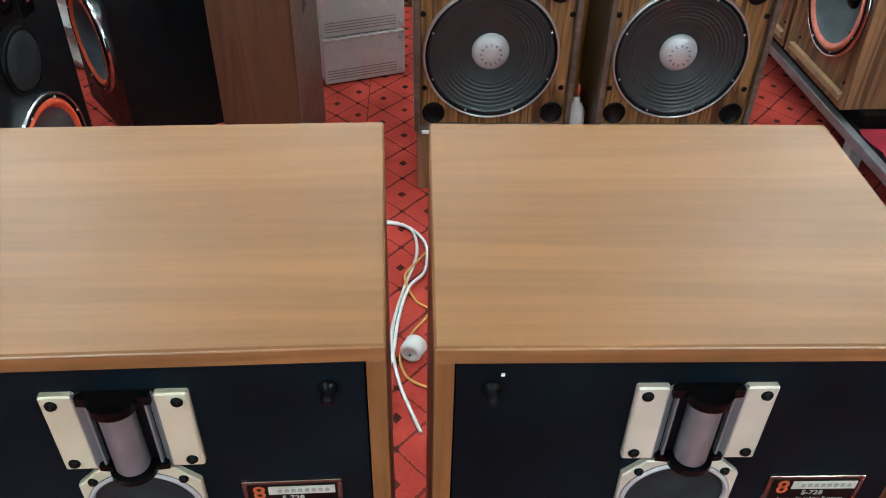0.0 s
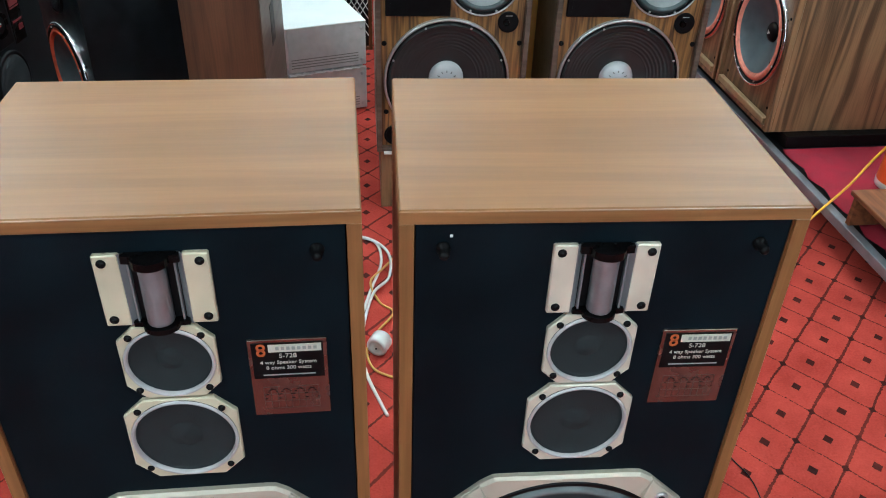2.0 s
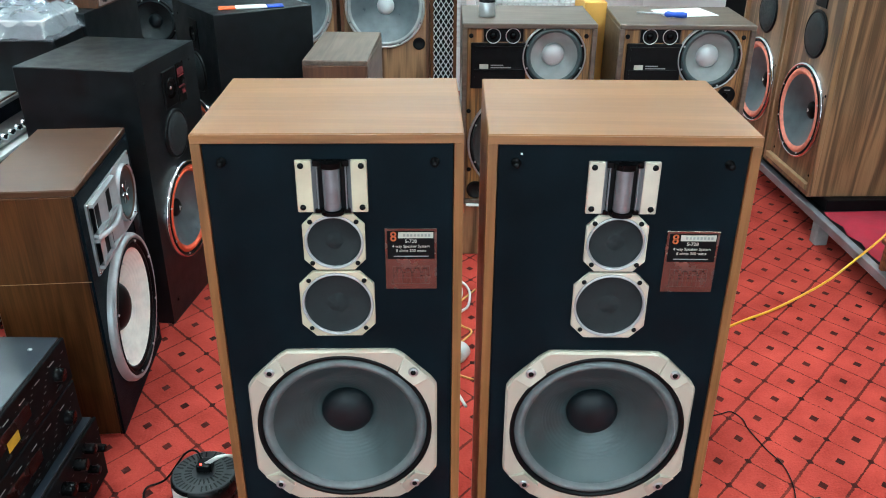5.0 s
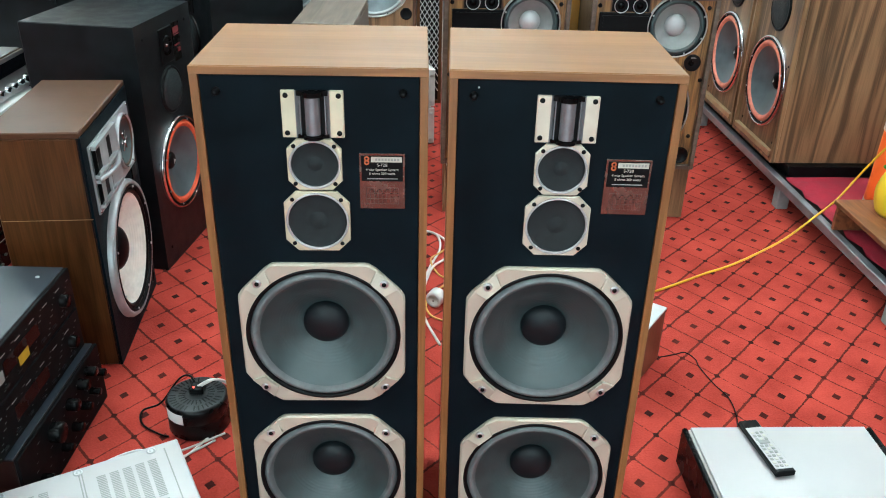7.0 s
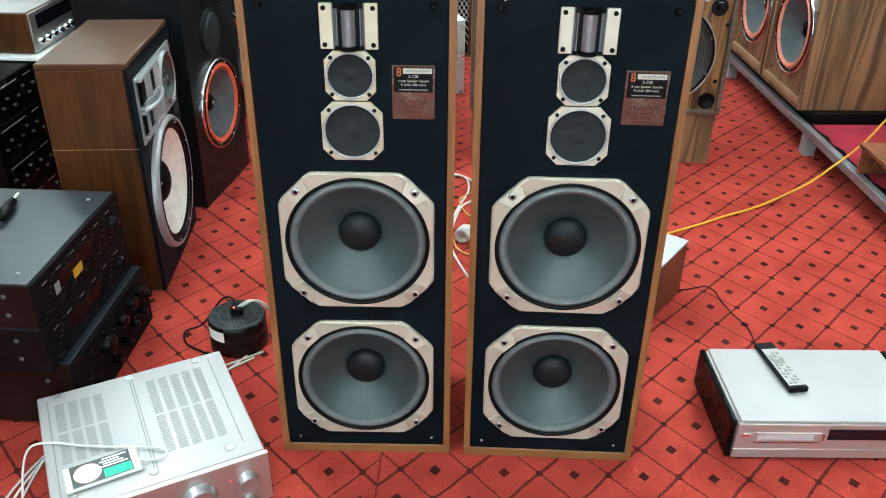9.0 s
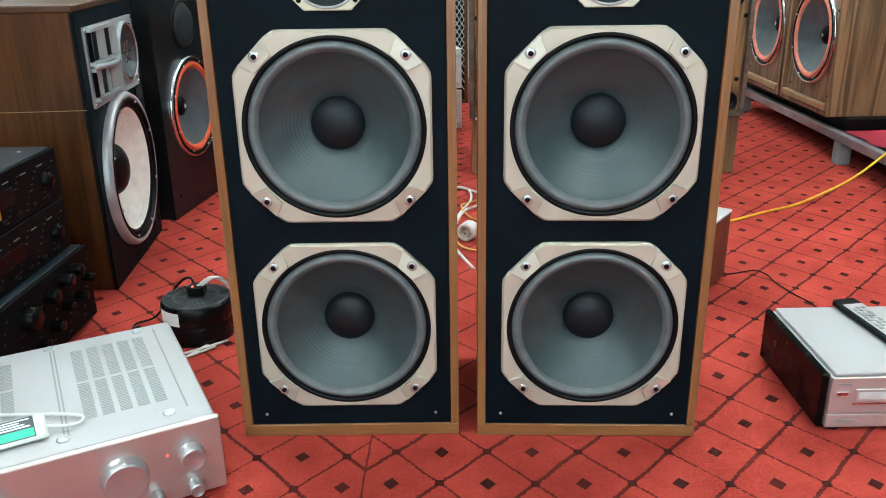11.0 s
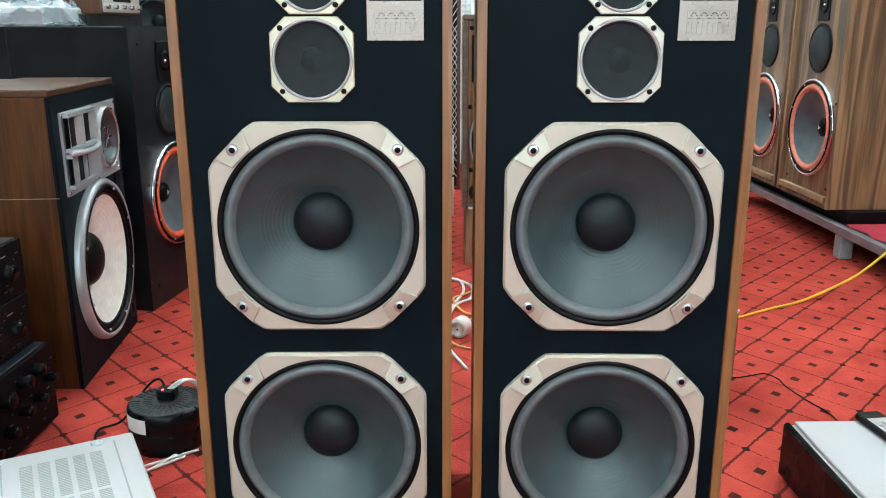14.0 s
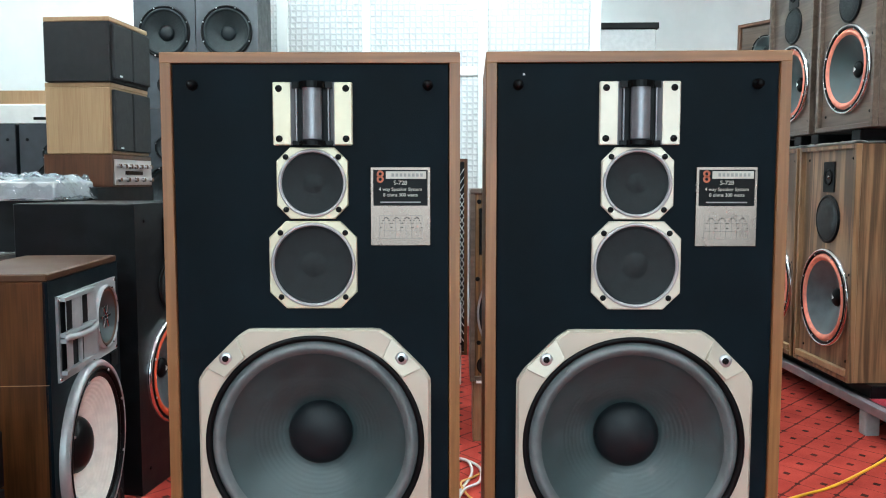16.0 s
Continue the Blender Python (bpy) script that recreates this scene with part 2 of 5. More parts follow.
TAN_WOOD = wood("tan_veneer", (0.26, 0.155, 0.078), (0.38, 0.25, 0.135), "Z", 0.45, 1.0, 0.12, 0, 2.0)
DARK_BOARD = wood("brown_board", (0.10, 0.035, 0.015), (0.26, 0.10, 0.04), "X", 0.4, 0.8, 0.3, 0, 2.9)
BAFFLE = mat("black_baffle_paint", (0.0027, 0.0057, 0.0084), 0.5, 0, 7.0, 0.4, 0.18, 900, 0, 0.06)
BLACK_ASH = mat("black_ash_vinyl", (0.0045, 0.0058, 0.0072), 0.42, 0, 18.0, 0.4, 0.25, 260, 0, 0.28)
BLACK = mat("black_plastic", (0.0035, 0.0035, 0.004), 0.4, 0, 30, 0.3, 0, 300, 0, 0.12)
BLACK_GLOSS = mat("black_lacquer", (0.003, 0.0028, 0.003), 0.25, 0, 20, 0.3, 0, 300, 0, 0.10)
RUBBER = mat("grey_rubber_surround", (0.105, 0.115, 0.118), 0.5, 0, 40, 0.2)
CONE = mat("dark_paper_cone", (0.022, 0.040, 0.043), 0.5, 0, 25, 0.2, 0.06, 400, 0, 0.8)
CAP = mat("black_dust_cap", (0.0035, 0.0062, 0.0085), 0.5, 0, 40, 0.2, 0, 300, 0, 0.3)
MESH = mat("grey_black_mesh", (0.013, 0.017, 0.019), 0.6, 0, 60, 0.3, 0.6, 1500, 0, 0.3)
CREAM = mat("champagne_metal", (0.60, 0.55, 0.45), 0.36, 0.25, 24, 0.08)
CREAM_AGED = mat("yellowed_champagne_metal", (0.60, 0.55, 0.40), 0.36, 0.25, 12, 0.12)
BRONZE = mat("rose_champagne_frame", (0.52, 0.47, 0.385), 0.42, 0.28, 10, 0.06)
STEEL = mat("brushed_steel", (0.55, 0.56, 0.57), 0.3, 0.8)
CHROME = mat("chrome", (0.75, 0.76, 0.78), 0.12, 1.0)
MIRROR = mat("polished_nameplate_metal", (0.21, 0.165, 0.14), 0.24, 0.9, 30, 0.12)
ALU = mat("satin_aluminium", (0.44, 0.42, 0.425), 0.4, 0.2, 5, 0.04)
ALU_FACE = mat("champagne_faceplate", (0.60, 0.55, 0.53), 0.42, 0.85, 0, 0, 0.06, 700)
PLAYER_FACE = mat("satin_silver_faceplate", (0.58, 0.54, 0.53), 0.42, 0.70, 0, 0, 0.06, 700)
ALU_GREY = mat("painted_grey_metal", (0.60, 0.60, 0.60), 0.42, 0.10, 30, 0.08)
SILVER_CAST = mat("cast_silver_horn", (0.42, 0.43, 0.44), 0.4, 0.45, 30, 0.12)
WHITE_CONE = mat("cream_paper_cone", (0.86, 0.82, 0.75), 0.7, 0, 30, 0.08, 0.2, 200)
GREY_CONE = mat("blue_grey_cone", (0.075, 0.09, 0.10), 0.35, 0, 20, 0.2)
PALE_CONE = mat("pale_grey_cone", (0.22, 0.23, 0.23), 0.5, 0, 20, 0.15)
RED_FOAM = mat("orange_red_foam", (0.62, 0.085, 0.03), 0.7, 0, 40, 0.2, 0.5, 400)
SALMON_FOAM = mat("faded_salmon_foam", (0.70, 0.22, 0.15), 0.7, 0, 40, 0.2, 0.5, 400)
WHITE = mat("white_plastic", (0.72, 0.71, 0.68), 0.4, 0, 20, 0.05)
WHITE_PAINT = mat("white_paint", (0.76, 0.77, 0.76), 0.5, 0, 4, 0.05)
PAPER = mat("white_paper", (0.82, 0.82, 0.80), 0.8, 0, 6, 0.04)
YELLOW = mat("yellow_cable_sheath", (0.75, 0.42, 0.02), 0.4, 0, 40, 0.1)
YELLOWED = mat("aged_yellow_cable", (0.62, 0.36, 0.08), 0.45, 0, 40, 0.1)
ORANGE = mat("orange_plastic", (0.85, 0.13, 0.02), 0.35, 0, 12, 0.08)
YELLOW_PLASTIC = mat("yellow_plastic", (0.80, 0.55, 0.03), 0.35, 0, 12, 0.08)
GREEN = mat("green_print", (0.08, 0.35, 0.06), 0.4, 0, 40, 0.1)
BLUE = mat("blue_plastic", (0.02, 0.07, 0.45), 0.35)
RED_CLOTH = mat("crimson_cloth", (0.30, 0.010, 0.030), 0.9, 0, 10, 0.25, 0.6, 700)
RED_PAINT = mat("red_print", (0.45, 0.02, 0.025), 0.5, 0, 40, 0.1)
ORANGE_PRINT = mat("orange_print", (0.40, 0.085, 0.025), 0.4)
IVORY_PRINT = mat("ivory_print", (0.46, 0.44, 0.38), 0.4)
GREY_PRINT = mat("grey_print", (0.25, 0.25, 0.24), 0.5)
RACK_STEEL = mat("galvanised_angle", (0.27, 0.27, 0.29), 0.45, 0.55, 12, 0.25)
CONCRETE = mat("grey_block", (0.3, 0.3, 0.3), 0.85, 0, 20, 0.2, 0.4, 200)
DARK_GLASS = mat("dark_display", (0.005, 0.005, 0.008), 0.08)
SLATE_LID = mat("slate_black_lid", (0.019, 0.024, 0.033), 0.32, 0.0, 0, 0, 0.05, 500, 0, 0.45)
CLOTH_BLACK = mat("black_grille_cloth", (0.008, 0.008, 0.009), 0.85, 0, 40, 0.3, 0.8, 900)
DARK_CASE = mat("dark_red_brown_case", (0.012, 0.005, 0.0045), 0.45, 0, 20, 0.2, 0, 300, 0, 0.1)
GRAPH = mat("engraved_graph", (0.15, 0.12, 0.11), 0.3, 0.7)
DULL_RED = mat("dull_red_print", (0.13, 0.010, 0.014), 0.6)
SLOT_CASE = mat("black_moulded_case", (0.004, 0.004, 0.0045), 0.3, 0, 30, 0.2, 0, 300, 0, 0.22)
AMP_FACE = mat("black_amplifier_front", (0.004, 0.004, 0.0045), 0.5, 0, 20, 0.3, 0, 300, 0, 0.04)
RIBBED = mat("ribbed_black_cone", (0.014, 0.019, 0.020), 0.45, 0, 25, 0.15, 0, 300, 0, 0.6)
STICKER = mat("amber_sticker", (0.42, 0.25, 0.012), 0.5, 0, 40, 0.2)
SHEEN_LID = mat("grey_sheen_lid", (0.024, 0.025, 0.027), 0.4, 0, 30, 0.2, 0, 300, 0, 0.2)
SATIN = mat("satin_silver_dome", (0.50, 0.51, 0.52), 0.45, 0.35)
CHEEK = mat("grey_horn_cheek", (0.20, 0.20, 0.21), 0.4, 0.4)
# for walls out of view, darkened so black fronts reflect less
DARKENED_WALL = mat("darkened_unseen_wall", (0.16, 0.14, 0.13), 0.6, 0, 3, 0.2)
CARPET = carpet_material()
GLASS = patterned_glass()
DARK_STEEL = mat("tarnished_metal_knob", (0.10, 0.11, 0.10), 0.4, 0.5, 40, 0.3)
BAG = mat("clear_plastic_wrap", (0.66, 0.71, 0.78), 0.14, 0, 30, 0.1)
BAG.node_tree.nodes["Principled BSDF"].inputs["Transmission Weight"].default_value = 0.9
LED = glow("red_light", (1.0, 0.03, 0.02), 6.0)
SCREEN = glow("lit_screen_white", (0.75, 0.80, 0.80), 0.5)
SCREEN_DARK = glow("lit_screen_dark", (0.05, 0.06, 0.06), 0.3)
SCREEN_GREEN = glow("lit_screen_green", (0.05, 0.45, 0.25), 0.5)
SCREEN_PINK = glow("lit_screen_pink", (0.75, 0.45, 0.40), 0.5)
TUBE = glow("fluorescent_tube", (0.96, 1.0, 1.0), 60.0)


# ---- mesh helpers ----
def part(name, bm, material, parent, label="", smooth=False):
    me = bpy.data.meshes.new(name)
    if smooth:
        for f in bm.faces:
            f.smooth = True
    bm.normal_update()
    bm.to_mesh(me)
    bm.free()
    me.materials.append(material)
    ob = new(name, me)
    if parent is not None:
        ob.parent = parent
    if label:
        ob["label"] = label
    return ob


def thing(name, m, label, category, group="", kind=""):
    ob = new(name)
    ob.matrix_basis = m
    return tagged(ob, label, category, group, kind)


def box(x0, x1, y0, y1, z0, z1, bevel=0.002, bm=None):
    out = bm or bmesh.new()
    r = bmesh.ops.create_cube(out, size=1.0)
    for v in r["verts"]:
        v.co = Vector((x0 + (v.co.x + 0.5) * (x1 - x0), y0 + (v.co.y + 0.5) * (y1 - y0), z0 + (v.co.z + 0.5) * (z1 - z0)))
    if bevel:
        edges = list({e for v in r["verts"] for e in v.link_edges})
        bmesh.ops.bevel(out, geom=edges, offset=bevel, segments=1, affect="EDGES", profile=0.5)
    return out


def lathe(profile, cx=0.0, cz=0.0, y=0.0, seg=64, bm=None, axis="Y", squash=1.0):
    """Turns rows of (radius, depth) round an axis; depth grows into the cabinet."""
    out = bm or bmesh.new()
    rings = []
    for r, d in profile:
        ring = []
        for k in range(seg if r > 1e-6 else 1):
            a = 2 * math.pi * k / seg
            c, s = r * math.cos(a), r * math.sin(a) * squash
            if axis == "Y":
                co = (cx + c, y + d, cz + s)
            elif axis == "Z":
                co = (cx + c, y + s, cz + d)
            else:
                co = (cx + d, y + c, cz + s)
            ring.append(out.verts.new(co))
        rings.append(ring)
    for a, b in zip(rings, rings[1:]):
        n = max(len(a), len(b))
        for k in range(n):
            q = [a[k % len(a)], a[(k + 1) % len(a)], b[(k + 1) % len(b)], b[k % len(b)]]
            q = list(dict.fromkeys(q))
            if len(q) > 2:
                out.faces.new(q)
    return out


def plate(outline, hole_r, cx, cz, y0, y1, seg=96, bevel=0.003, hole=None):
    """A plate with a round hole; outline(angle) gives its edge's distance from the middle."""
    bm = bmesh.new()
    rows = []
    for f, d in ((0, y1), (0, y0 + bevel), (1, y0)):
        ring = []
        for k in range(seg):
            a = 2 * math.pi * (k + 0.5) / seg
            r = outline(a) - f * bevel
            ring.append(bm.verts.new((cx + r * math.cos(a), d, cz + r * math.sin(a))))
        rows.append(ring)
    for r, d in ((hole_r + bevel * 0.7, y0), (hole_r, y0 + bevel), (hole_r, y1)):
        rows.append([bm.verts.new((cx + r * math.cos(2 * math.pi * (k + 0.5) / seg), d, cz + r * math.sin(2 * math.pi * (k + 0.5) / seg))) for k in range(seg)])
    for a, b in zip(rows, rows[1:]):
        for k in range(seg):
            bm.faces.new((a[k], a[(k + 1) % seg], b[(k + 1) % seg], b[k]))
    return bm


def octagon(half, cut, most=9.0):
    """Distance to the edge of a square of that half size whose corners are cut at |x|+|y| = cut and rounded."""
    def reach(a):
        c, s = abs(math.cos(a)), abs(math.sin(a))
        return min(half / max(c, s), cut / (c + s), most)
    return reach


def tube_mesh(points, r, seg=8, closed_ends=True, smooth_steps=6):
    """A round cable along a smooth line through the points."""
    pts = [Vector(p) for p in points]
    fine = []
    for i in range(len(pts) - 1):
        p0, p1, p2, p3 = pts[max(i - 1, 0)], pts[i], pts[i + 1], pts[min(i + 2, len(pts) - 1)]
        for k in range(smooth_steps):
            t = k / smooth_steps
            fine.append(0.5 * ((2 * p1) + (p2 - p0) * t + (2 * p0 - 5 * p1 + 4 * p2 - p3) * t * t + (3 * p1 - p0 - 3 * p2 + p3) * t ** 3))
    fine.append(pts[-1])
    bm = bmesh.new()
    rings = []
    up = Vector((0, 0, 1))
    for i, p in enumerate(fine):
        d = (fine[min(i + 1, len(fine) - 1)] - fine[max(i - 1, 0)]).normalized()
        side = d.cross(up)
        side = side.normalized() if side.length > 1e-4 else Vector((1, 0, 0))
        over = side.cross(d)
        rings.append([bm.verts.new(p + r * (math.cos(2 * math.pi * k / seg) * side + math.sin(2 * math.pi * k / seg) * over)) for k in range(seg)])
    for a, b in zip(rings, rings[1:]):
        for k in range(seg):
            bm.faces.new((a[k], a[(k + 1) % seg], b[(k + 1) % seg], b[k]))
    bm.faces.new(rings[0][::-1]), bm.faces.new(rings[-1])
    for f in bm.faces:
        f.smooth = True
    return bm


def lettering(text, size, x, y, z, material, parent, name="lettering"):
    """Flat letters on a front face, centred at x."""
    cu = bpy.data.curves.new(name, "FONT")
    cu.body, cu.size, cu.align_x, cu.align_y, cu.extrude = text, size, "CENTER", "CENTER", 0.0002
    tmp = bpy.data.objects.new(name, cu)
    scene.collection.objects.link(tmp)
    me = bpy.data.meshes.new_from_object(tmp.evaluated_get(bpy.context.evaluated_depsgraph_get()))
    bpy.data.objects.remove(tmp)
    me.name = name
    me.transform(Matrix.Translation((x, y, z)) @ Matrix.Rotation(math.pi / 2, 4, "X"))
    me.materials.clear()
    me.materials.append(material)
    ob = new(name, me)
    ob.parent = parent
    return ob


def screws(spots, y, r, parent, material=BLACK, name="screw", proud=0.003):
    """One domed screw head on each spot (x, z), sharing one mesh."""
    first = None
    for x, z in spots:
        if first is None:
            bm = lathe([(0, -proud), (r * 0.35, -proud), (r * 0.4, -proud * 0.5), (r * 0.7, -proud * 0.95), (r, -proud * 0.4), (r, 0.001)], 0, 0, 0, 16)
            first = part(name, bm, material, parent, "", True)
            first.location = (x, y, z)
        else:
            o = new(name, first.data)
            o.parent, o.location = parent, (x, y, z)


def hexa(x0, x1, y0, y1, z0, z1, bm=None):
    return box(x0, x1, y0, y1, z0, z1, 0, bm)


# ---- structure ----
def structure(name, bm, material, label, category):
    return tagged(part(name, bm, material, None), label, category, "", "structure")


structure("floor", hexa(-3.6, 3.8, -3.4, 6.8, -0.1, 0.0), CARPET, "red patterned carpet with dark diamond lattice", "carpet")
structure("ceiling", hexa(-3.6, 3.8, -3.4, 6.8, 2.9, 3.0), WHITE_PAINT, "plain white painted ceiling of the showroom", "ceiling")
structure("wall_west", hexa(-3.6, -3.5, 2.2, 6.8, 0, 2.9), WHITE_PAINT, "plain white painted showroom side wall", "wall")
structure("wall_west_front", hexa(-3.6, -3.5, -3.4, 2.2, 0, 2.9), DARKENED_WALL, "unseen front side wall darkened to cut reflections", "wall")
structure("wall_east", hexa(3.7, 3.8, 2.2, 6.8, 0, 2.9), WHITE_PAINT, "plain white painted showroom side wall", "wall")
structure("wall_east_front", hexa(3.7, 3.8, -3.4, 2.2, 0, 2.9), DARKENED_WALL, "unseen front side wall darkened to cut reflections", "wall")
# unseen wall behind the walk; its opening is assumed, for the fill lamp
bm = hexa(-3.5, -1.7, -3.4, -3.3, 0, 2.9)
for x0, x1, z0, z1 in ((1.9, 3.7, 0, 2.9), (-1.7, 1.9, 0, 0.5), (-1.7, 1.9, 2.5, 2.9)):
    hexa(x0, x1, -3.4, -3.3, z0, z1, bm)
structure("wall_south", bm, DARKENED_WALL, "unseen south wall darkened to cut reflections, with assumed window opening", "wall")
structure("wall_north", hexa(-3.5, 3.7, 6.7, 6.8, 0, 2.9), WHITE_PAINT, "plain white painted far wall", "wall")

# glazed partition with white bars
PART_Y = 4.9
partition = thing("window_1", pose(0, PART_Y, 0), "white framed partition of patterned frosted glass", "partition", "", "structure")
for x0, x1 in ((-3.5, -1.92), (-1.299, -1.225), (-0.724, -0.669), (0.054, 0.119), (0.796, 0.87)):
    part("window_frame", box(x0, x1, -0.03, 0.03, 0, 2.9, 0.004), WHITE_PAINT, partition)
for x0, x1 in ((-1.92, -1.299), (-1.225, -0.724), (-0.669, 0.054), (0.119, 0.796)):
    part("window_rail", box(x0, x1, -0.025, 0.025, 1.70, 1.76, 0.003), WHITE_PAINT, partition)
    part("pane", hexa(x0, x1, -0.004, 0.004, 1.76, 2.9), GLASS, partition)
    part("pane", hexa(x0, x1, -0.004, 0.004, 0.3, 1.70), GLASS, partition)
    part("panel", hexa(x0, x1, -0.015, 0.015, 0.0, 0.3), WHITE_PAINT, partition)
# room behind the opening
back_shelf = thing("cupboard", pose(0.86, 6.0, 0), "pale grey cupboard with dark top edge on far wall", "cabinet")
part("body", box(0.05, 0.62, 0, 0.45, 0, 2.2, 0.004), ALU_GREY, back_shelf)
part("top", box(0.03, 0.64, -0.02, 0.45, 2.202, 2.25, 0.004), BLACK, back_shelf)

# ceiling tubes, out of view; the pair at y 2.5 is added to brighten the back
for i, (x, y) in enumerate(((-1.5, -2.2), (1.5, -2.2), (-1.4, 2.5), (1.4, 2.5), (-1.5, -0.6), (1.5, -0.6), (-1.5, 1.4), (1.5, 1.4), (-0.1, 3.4), (2.3, 3.4), (-2.3, 3.4), (0.0, 6.0))):
    lamp = thing("ceiling_light", pose(x, y, 2.9), "white fluorescent batten with two lit tubes on ceiling", "lamp", "ceiling lights")
    part("housing", box(-0.62, 0.62, -0.09, 0.09, -0.05, 0.0, 0.006), WHITE, lamp)
    for s in (-0.05, 0.05):
        part("tube", lathe([(0, -0.6), (0.016, -0.6), (0.016, 0.6), (0, 0.6)], 0, -0.075, s, 12, None, "X"), TUBE, lamp, "lit tube", True)


def board(x0, x1, z0, z1, y, holes, thick=0.012, seg=48):
    """A front board with round openings (x, z, radius) cut through it."""
    bm = bmesh.new()
    loops = [[(x0, z0), (x1, z0), (x1, z1), (x0, z1)]]
    for cx, cz, r in holes:
        loops.append([(cx + r * math.cos(2 * math.pi * k / seg), cz + r * math.sin(2 * math.pi * k / seg)) for k in range(seg)])
    edges = []
    for lp in loops:
        vs = [bm.verts.new((x, y, z)) for x, z in lp]
        edges += [bm.edges.new((vs[k], vs[(k + 1) % len(vs)])) for k in range(len(vs))]
    bmesh.ops.triangle_fill(bm, use_beauty=True, use_dissolve=False, edges=edges)
    bmesh.ops.recalc_face_normals(bm, faces=bm.faces[:])
    rim = bmesh.ops.extrude_edge_only(bm, edges=[e for e in bm.edges if e.is_boundary])
    for v in rim["geom"]:
        if isinstance(v, bmesh.types.BMVert):
            v.co.y += thick
    return bm


# ---- the pair of four-way floor speakers ----
def horn_tweeter(sp, cx, cz, y, cream):
    """Flat plate pair with a hollow between and an upright ribbed cylinder."""
    w, h = 0.056, 0.044
    t = part("tweeter", box(cx - w, cx - 0.030, y - 0.006, y + 0.002, cz - h, cz + h, 0.0015), cream, sp, "champagne metal tweeter plate")
    part("plate", box(cx + 0.030, cx + w, y - 0.006, y + 0.002, cz - h, cz + h, 0.0015), cream, t)
    for s in (-1, 1):
        bm = bmesh.new()
        a = [bm.verts.new(p) for p in ((cx + s * 0.030, y - 0.0055, cz - h), (cx + s * 0.030, y - 0.0055, cz + h), (cx + s * 0.0245, y - 0.0012, cz + h), (cx + s * 0.0245, y - 0.0012, cz - h))]
        b = [bm.verts.new((v.co.x + s * 0.002, v.co.y + 0.0006, v.co.z)) for v in a]
        bm.faces.new(a), bm.faces.new(b[::-1])
        for k in range(4):
            bm.faces.new((a[k], b[k], b[(k + 1) % 4], a[(k + 1) % 4]))
        part("cheek", bm, CHEEK, t)
    part("recess", box(cx - 0.025, cx + 0.025, y - 0.001, y - 0.0004, cz - h, cz + h, 0), BLACK, t)
    for z0, z1 in ((cz - h, cz - h + 0.006), (cz + h - 0.009, cz + h)):
        rim = [(0.028, y - 0.001), (0.028, y - 0.008)] + [(0.0185 * math.cos(math.pi * k / 12), y - 0.009 - 0.0155 * math.sin(math.pi * k / 12)) for k in range(13)] + [(-0.028, y - 0.008), (-0.028, y - 0.001)]
        bm = bmesh.new()
        low, high = ([bm.verts.new((cx + a, b, z)) for a, b in rim] for z in (z0, z1))
        bm.faces.new(low), bm.faces.new(high[::-1])
        for k in range(len(rim)):
            bm.faces.new((low[k], high[k], high[(k + 1) % len(rim)], low[(k + 1) % len(rim)]))
        bmesh.ops.recalc_face_normals(bm, faces=bm.faces[:])
        part("end_cap", bm, BLACK_GLOSS, t)
    for sx in (-1, 1):
        part("inner_bar", box(cx + sx * 0.0225 - 0.0011, cx + sx * 0.0225 + 0.0011, y - 0.0065, y - 0.0005, cz - h + 0.006, cz + h - 0.006, 0.0004), CHEEK, t, "thin grey inner bar")
    ribs = []
    for k in range(41):
        z = cz - h + 0.0075 + k * (2 * h - 0.015) / 40
        ribs.append((0.0138 if k % 2 else 0.0130, z))
    part("cylinder", lathe([(0, ribs[0][1])] + ribs + [(0, ribs[-1][1])], cx, 0, y - 0.0075, 28, None, "Z", 1.0), GREY_MESH, t, "grey ribbed cylinder", True)
    screws([(cx + sx * (w - 0.009), cz + sz * (h - 0.009)) for sx in (-1, 1) for sz in (-1, 1)], y - 0.006, 0.0048, t)


def small_driver(sp, cx, cz, half, r, y, cream, name):
    d = part(name, plate(octagon(half, half * 1.62), r + 0.004, cx, cz, y - 0.006, y + 0.003, 96, 0.0015), cream, sp, "champagne metal driver plate")
    part("trim_ring", lathe([(r + 0.0045, -0.0062), (r + 0.003, -0.0085), (r + 0.001, -0.008), (r, -0.003)], cx, cz, y, 72), ALU, d, "", True)
    prof = [(r + 0.0005, -0.003), (r * 0.96, -0.004)] + [(r * k / 24, -0.004 + 0.006 * (1 - (k / 24) ** 2) - (0.004 * math.cos(k * math.pi / 16) if k < 8 else 0)) for k in range(23, -1, -1)]
    part("mesh_cover", lathe(prof, cx, cz, y, 64), MESH, d, "dark perforated cover", True)
    s = half * 0.735
    screws([(cx + a * s, cz + b * s) for a in (-1, 1) for b in (-1, 1)], y - 0.006, 0.0041, d)


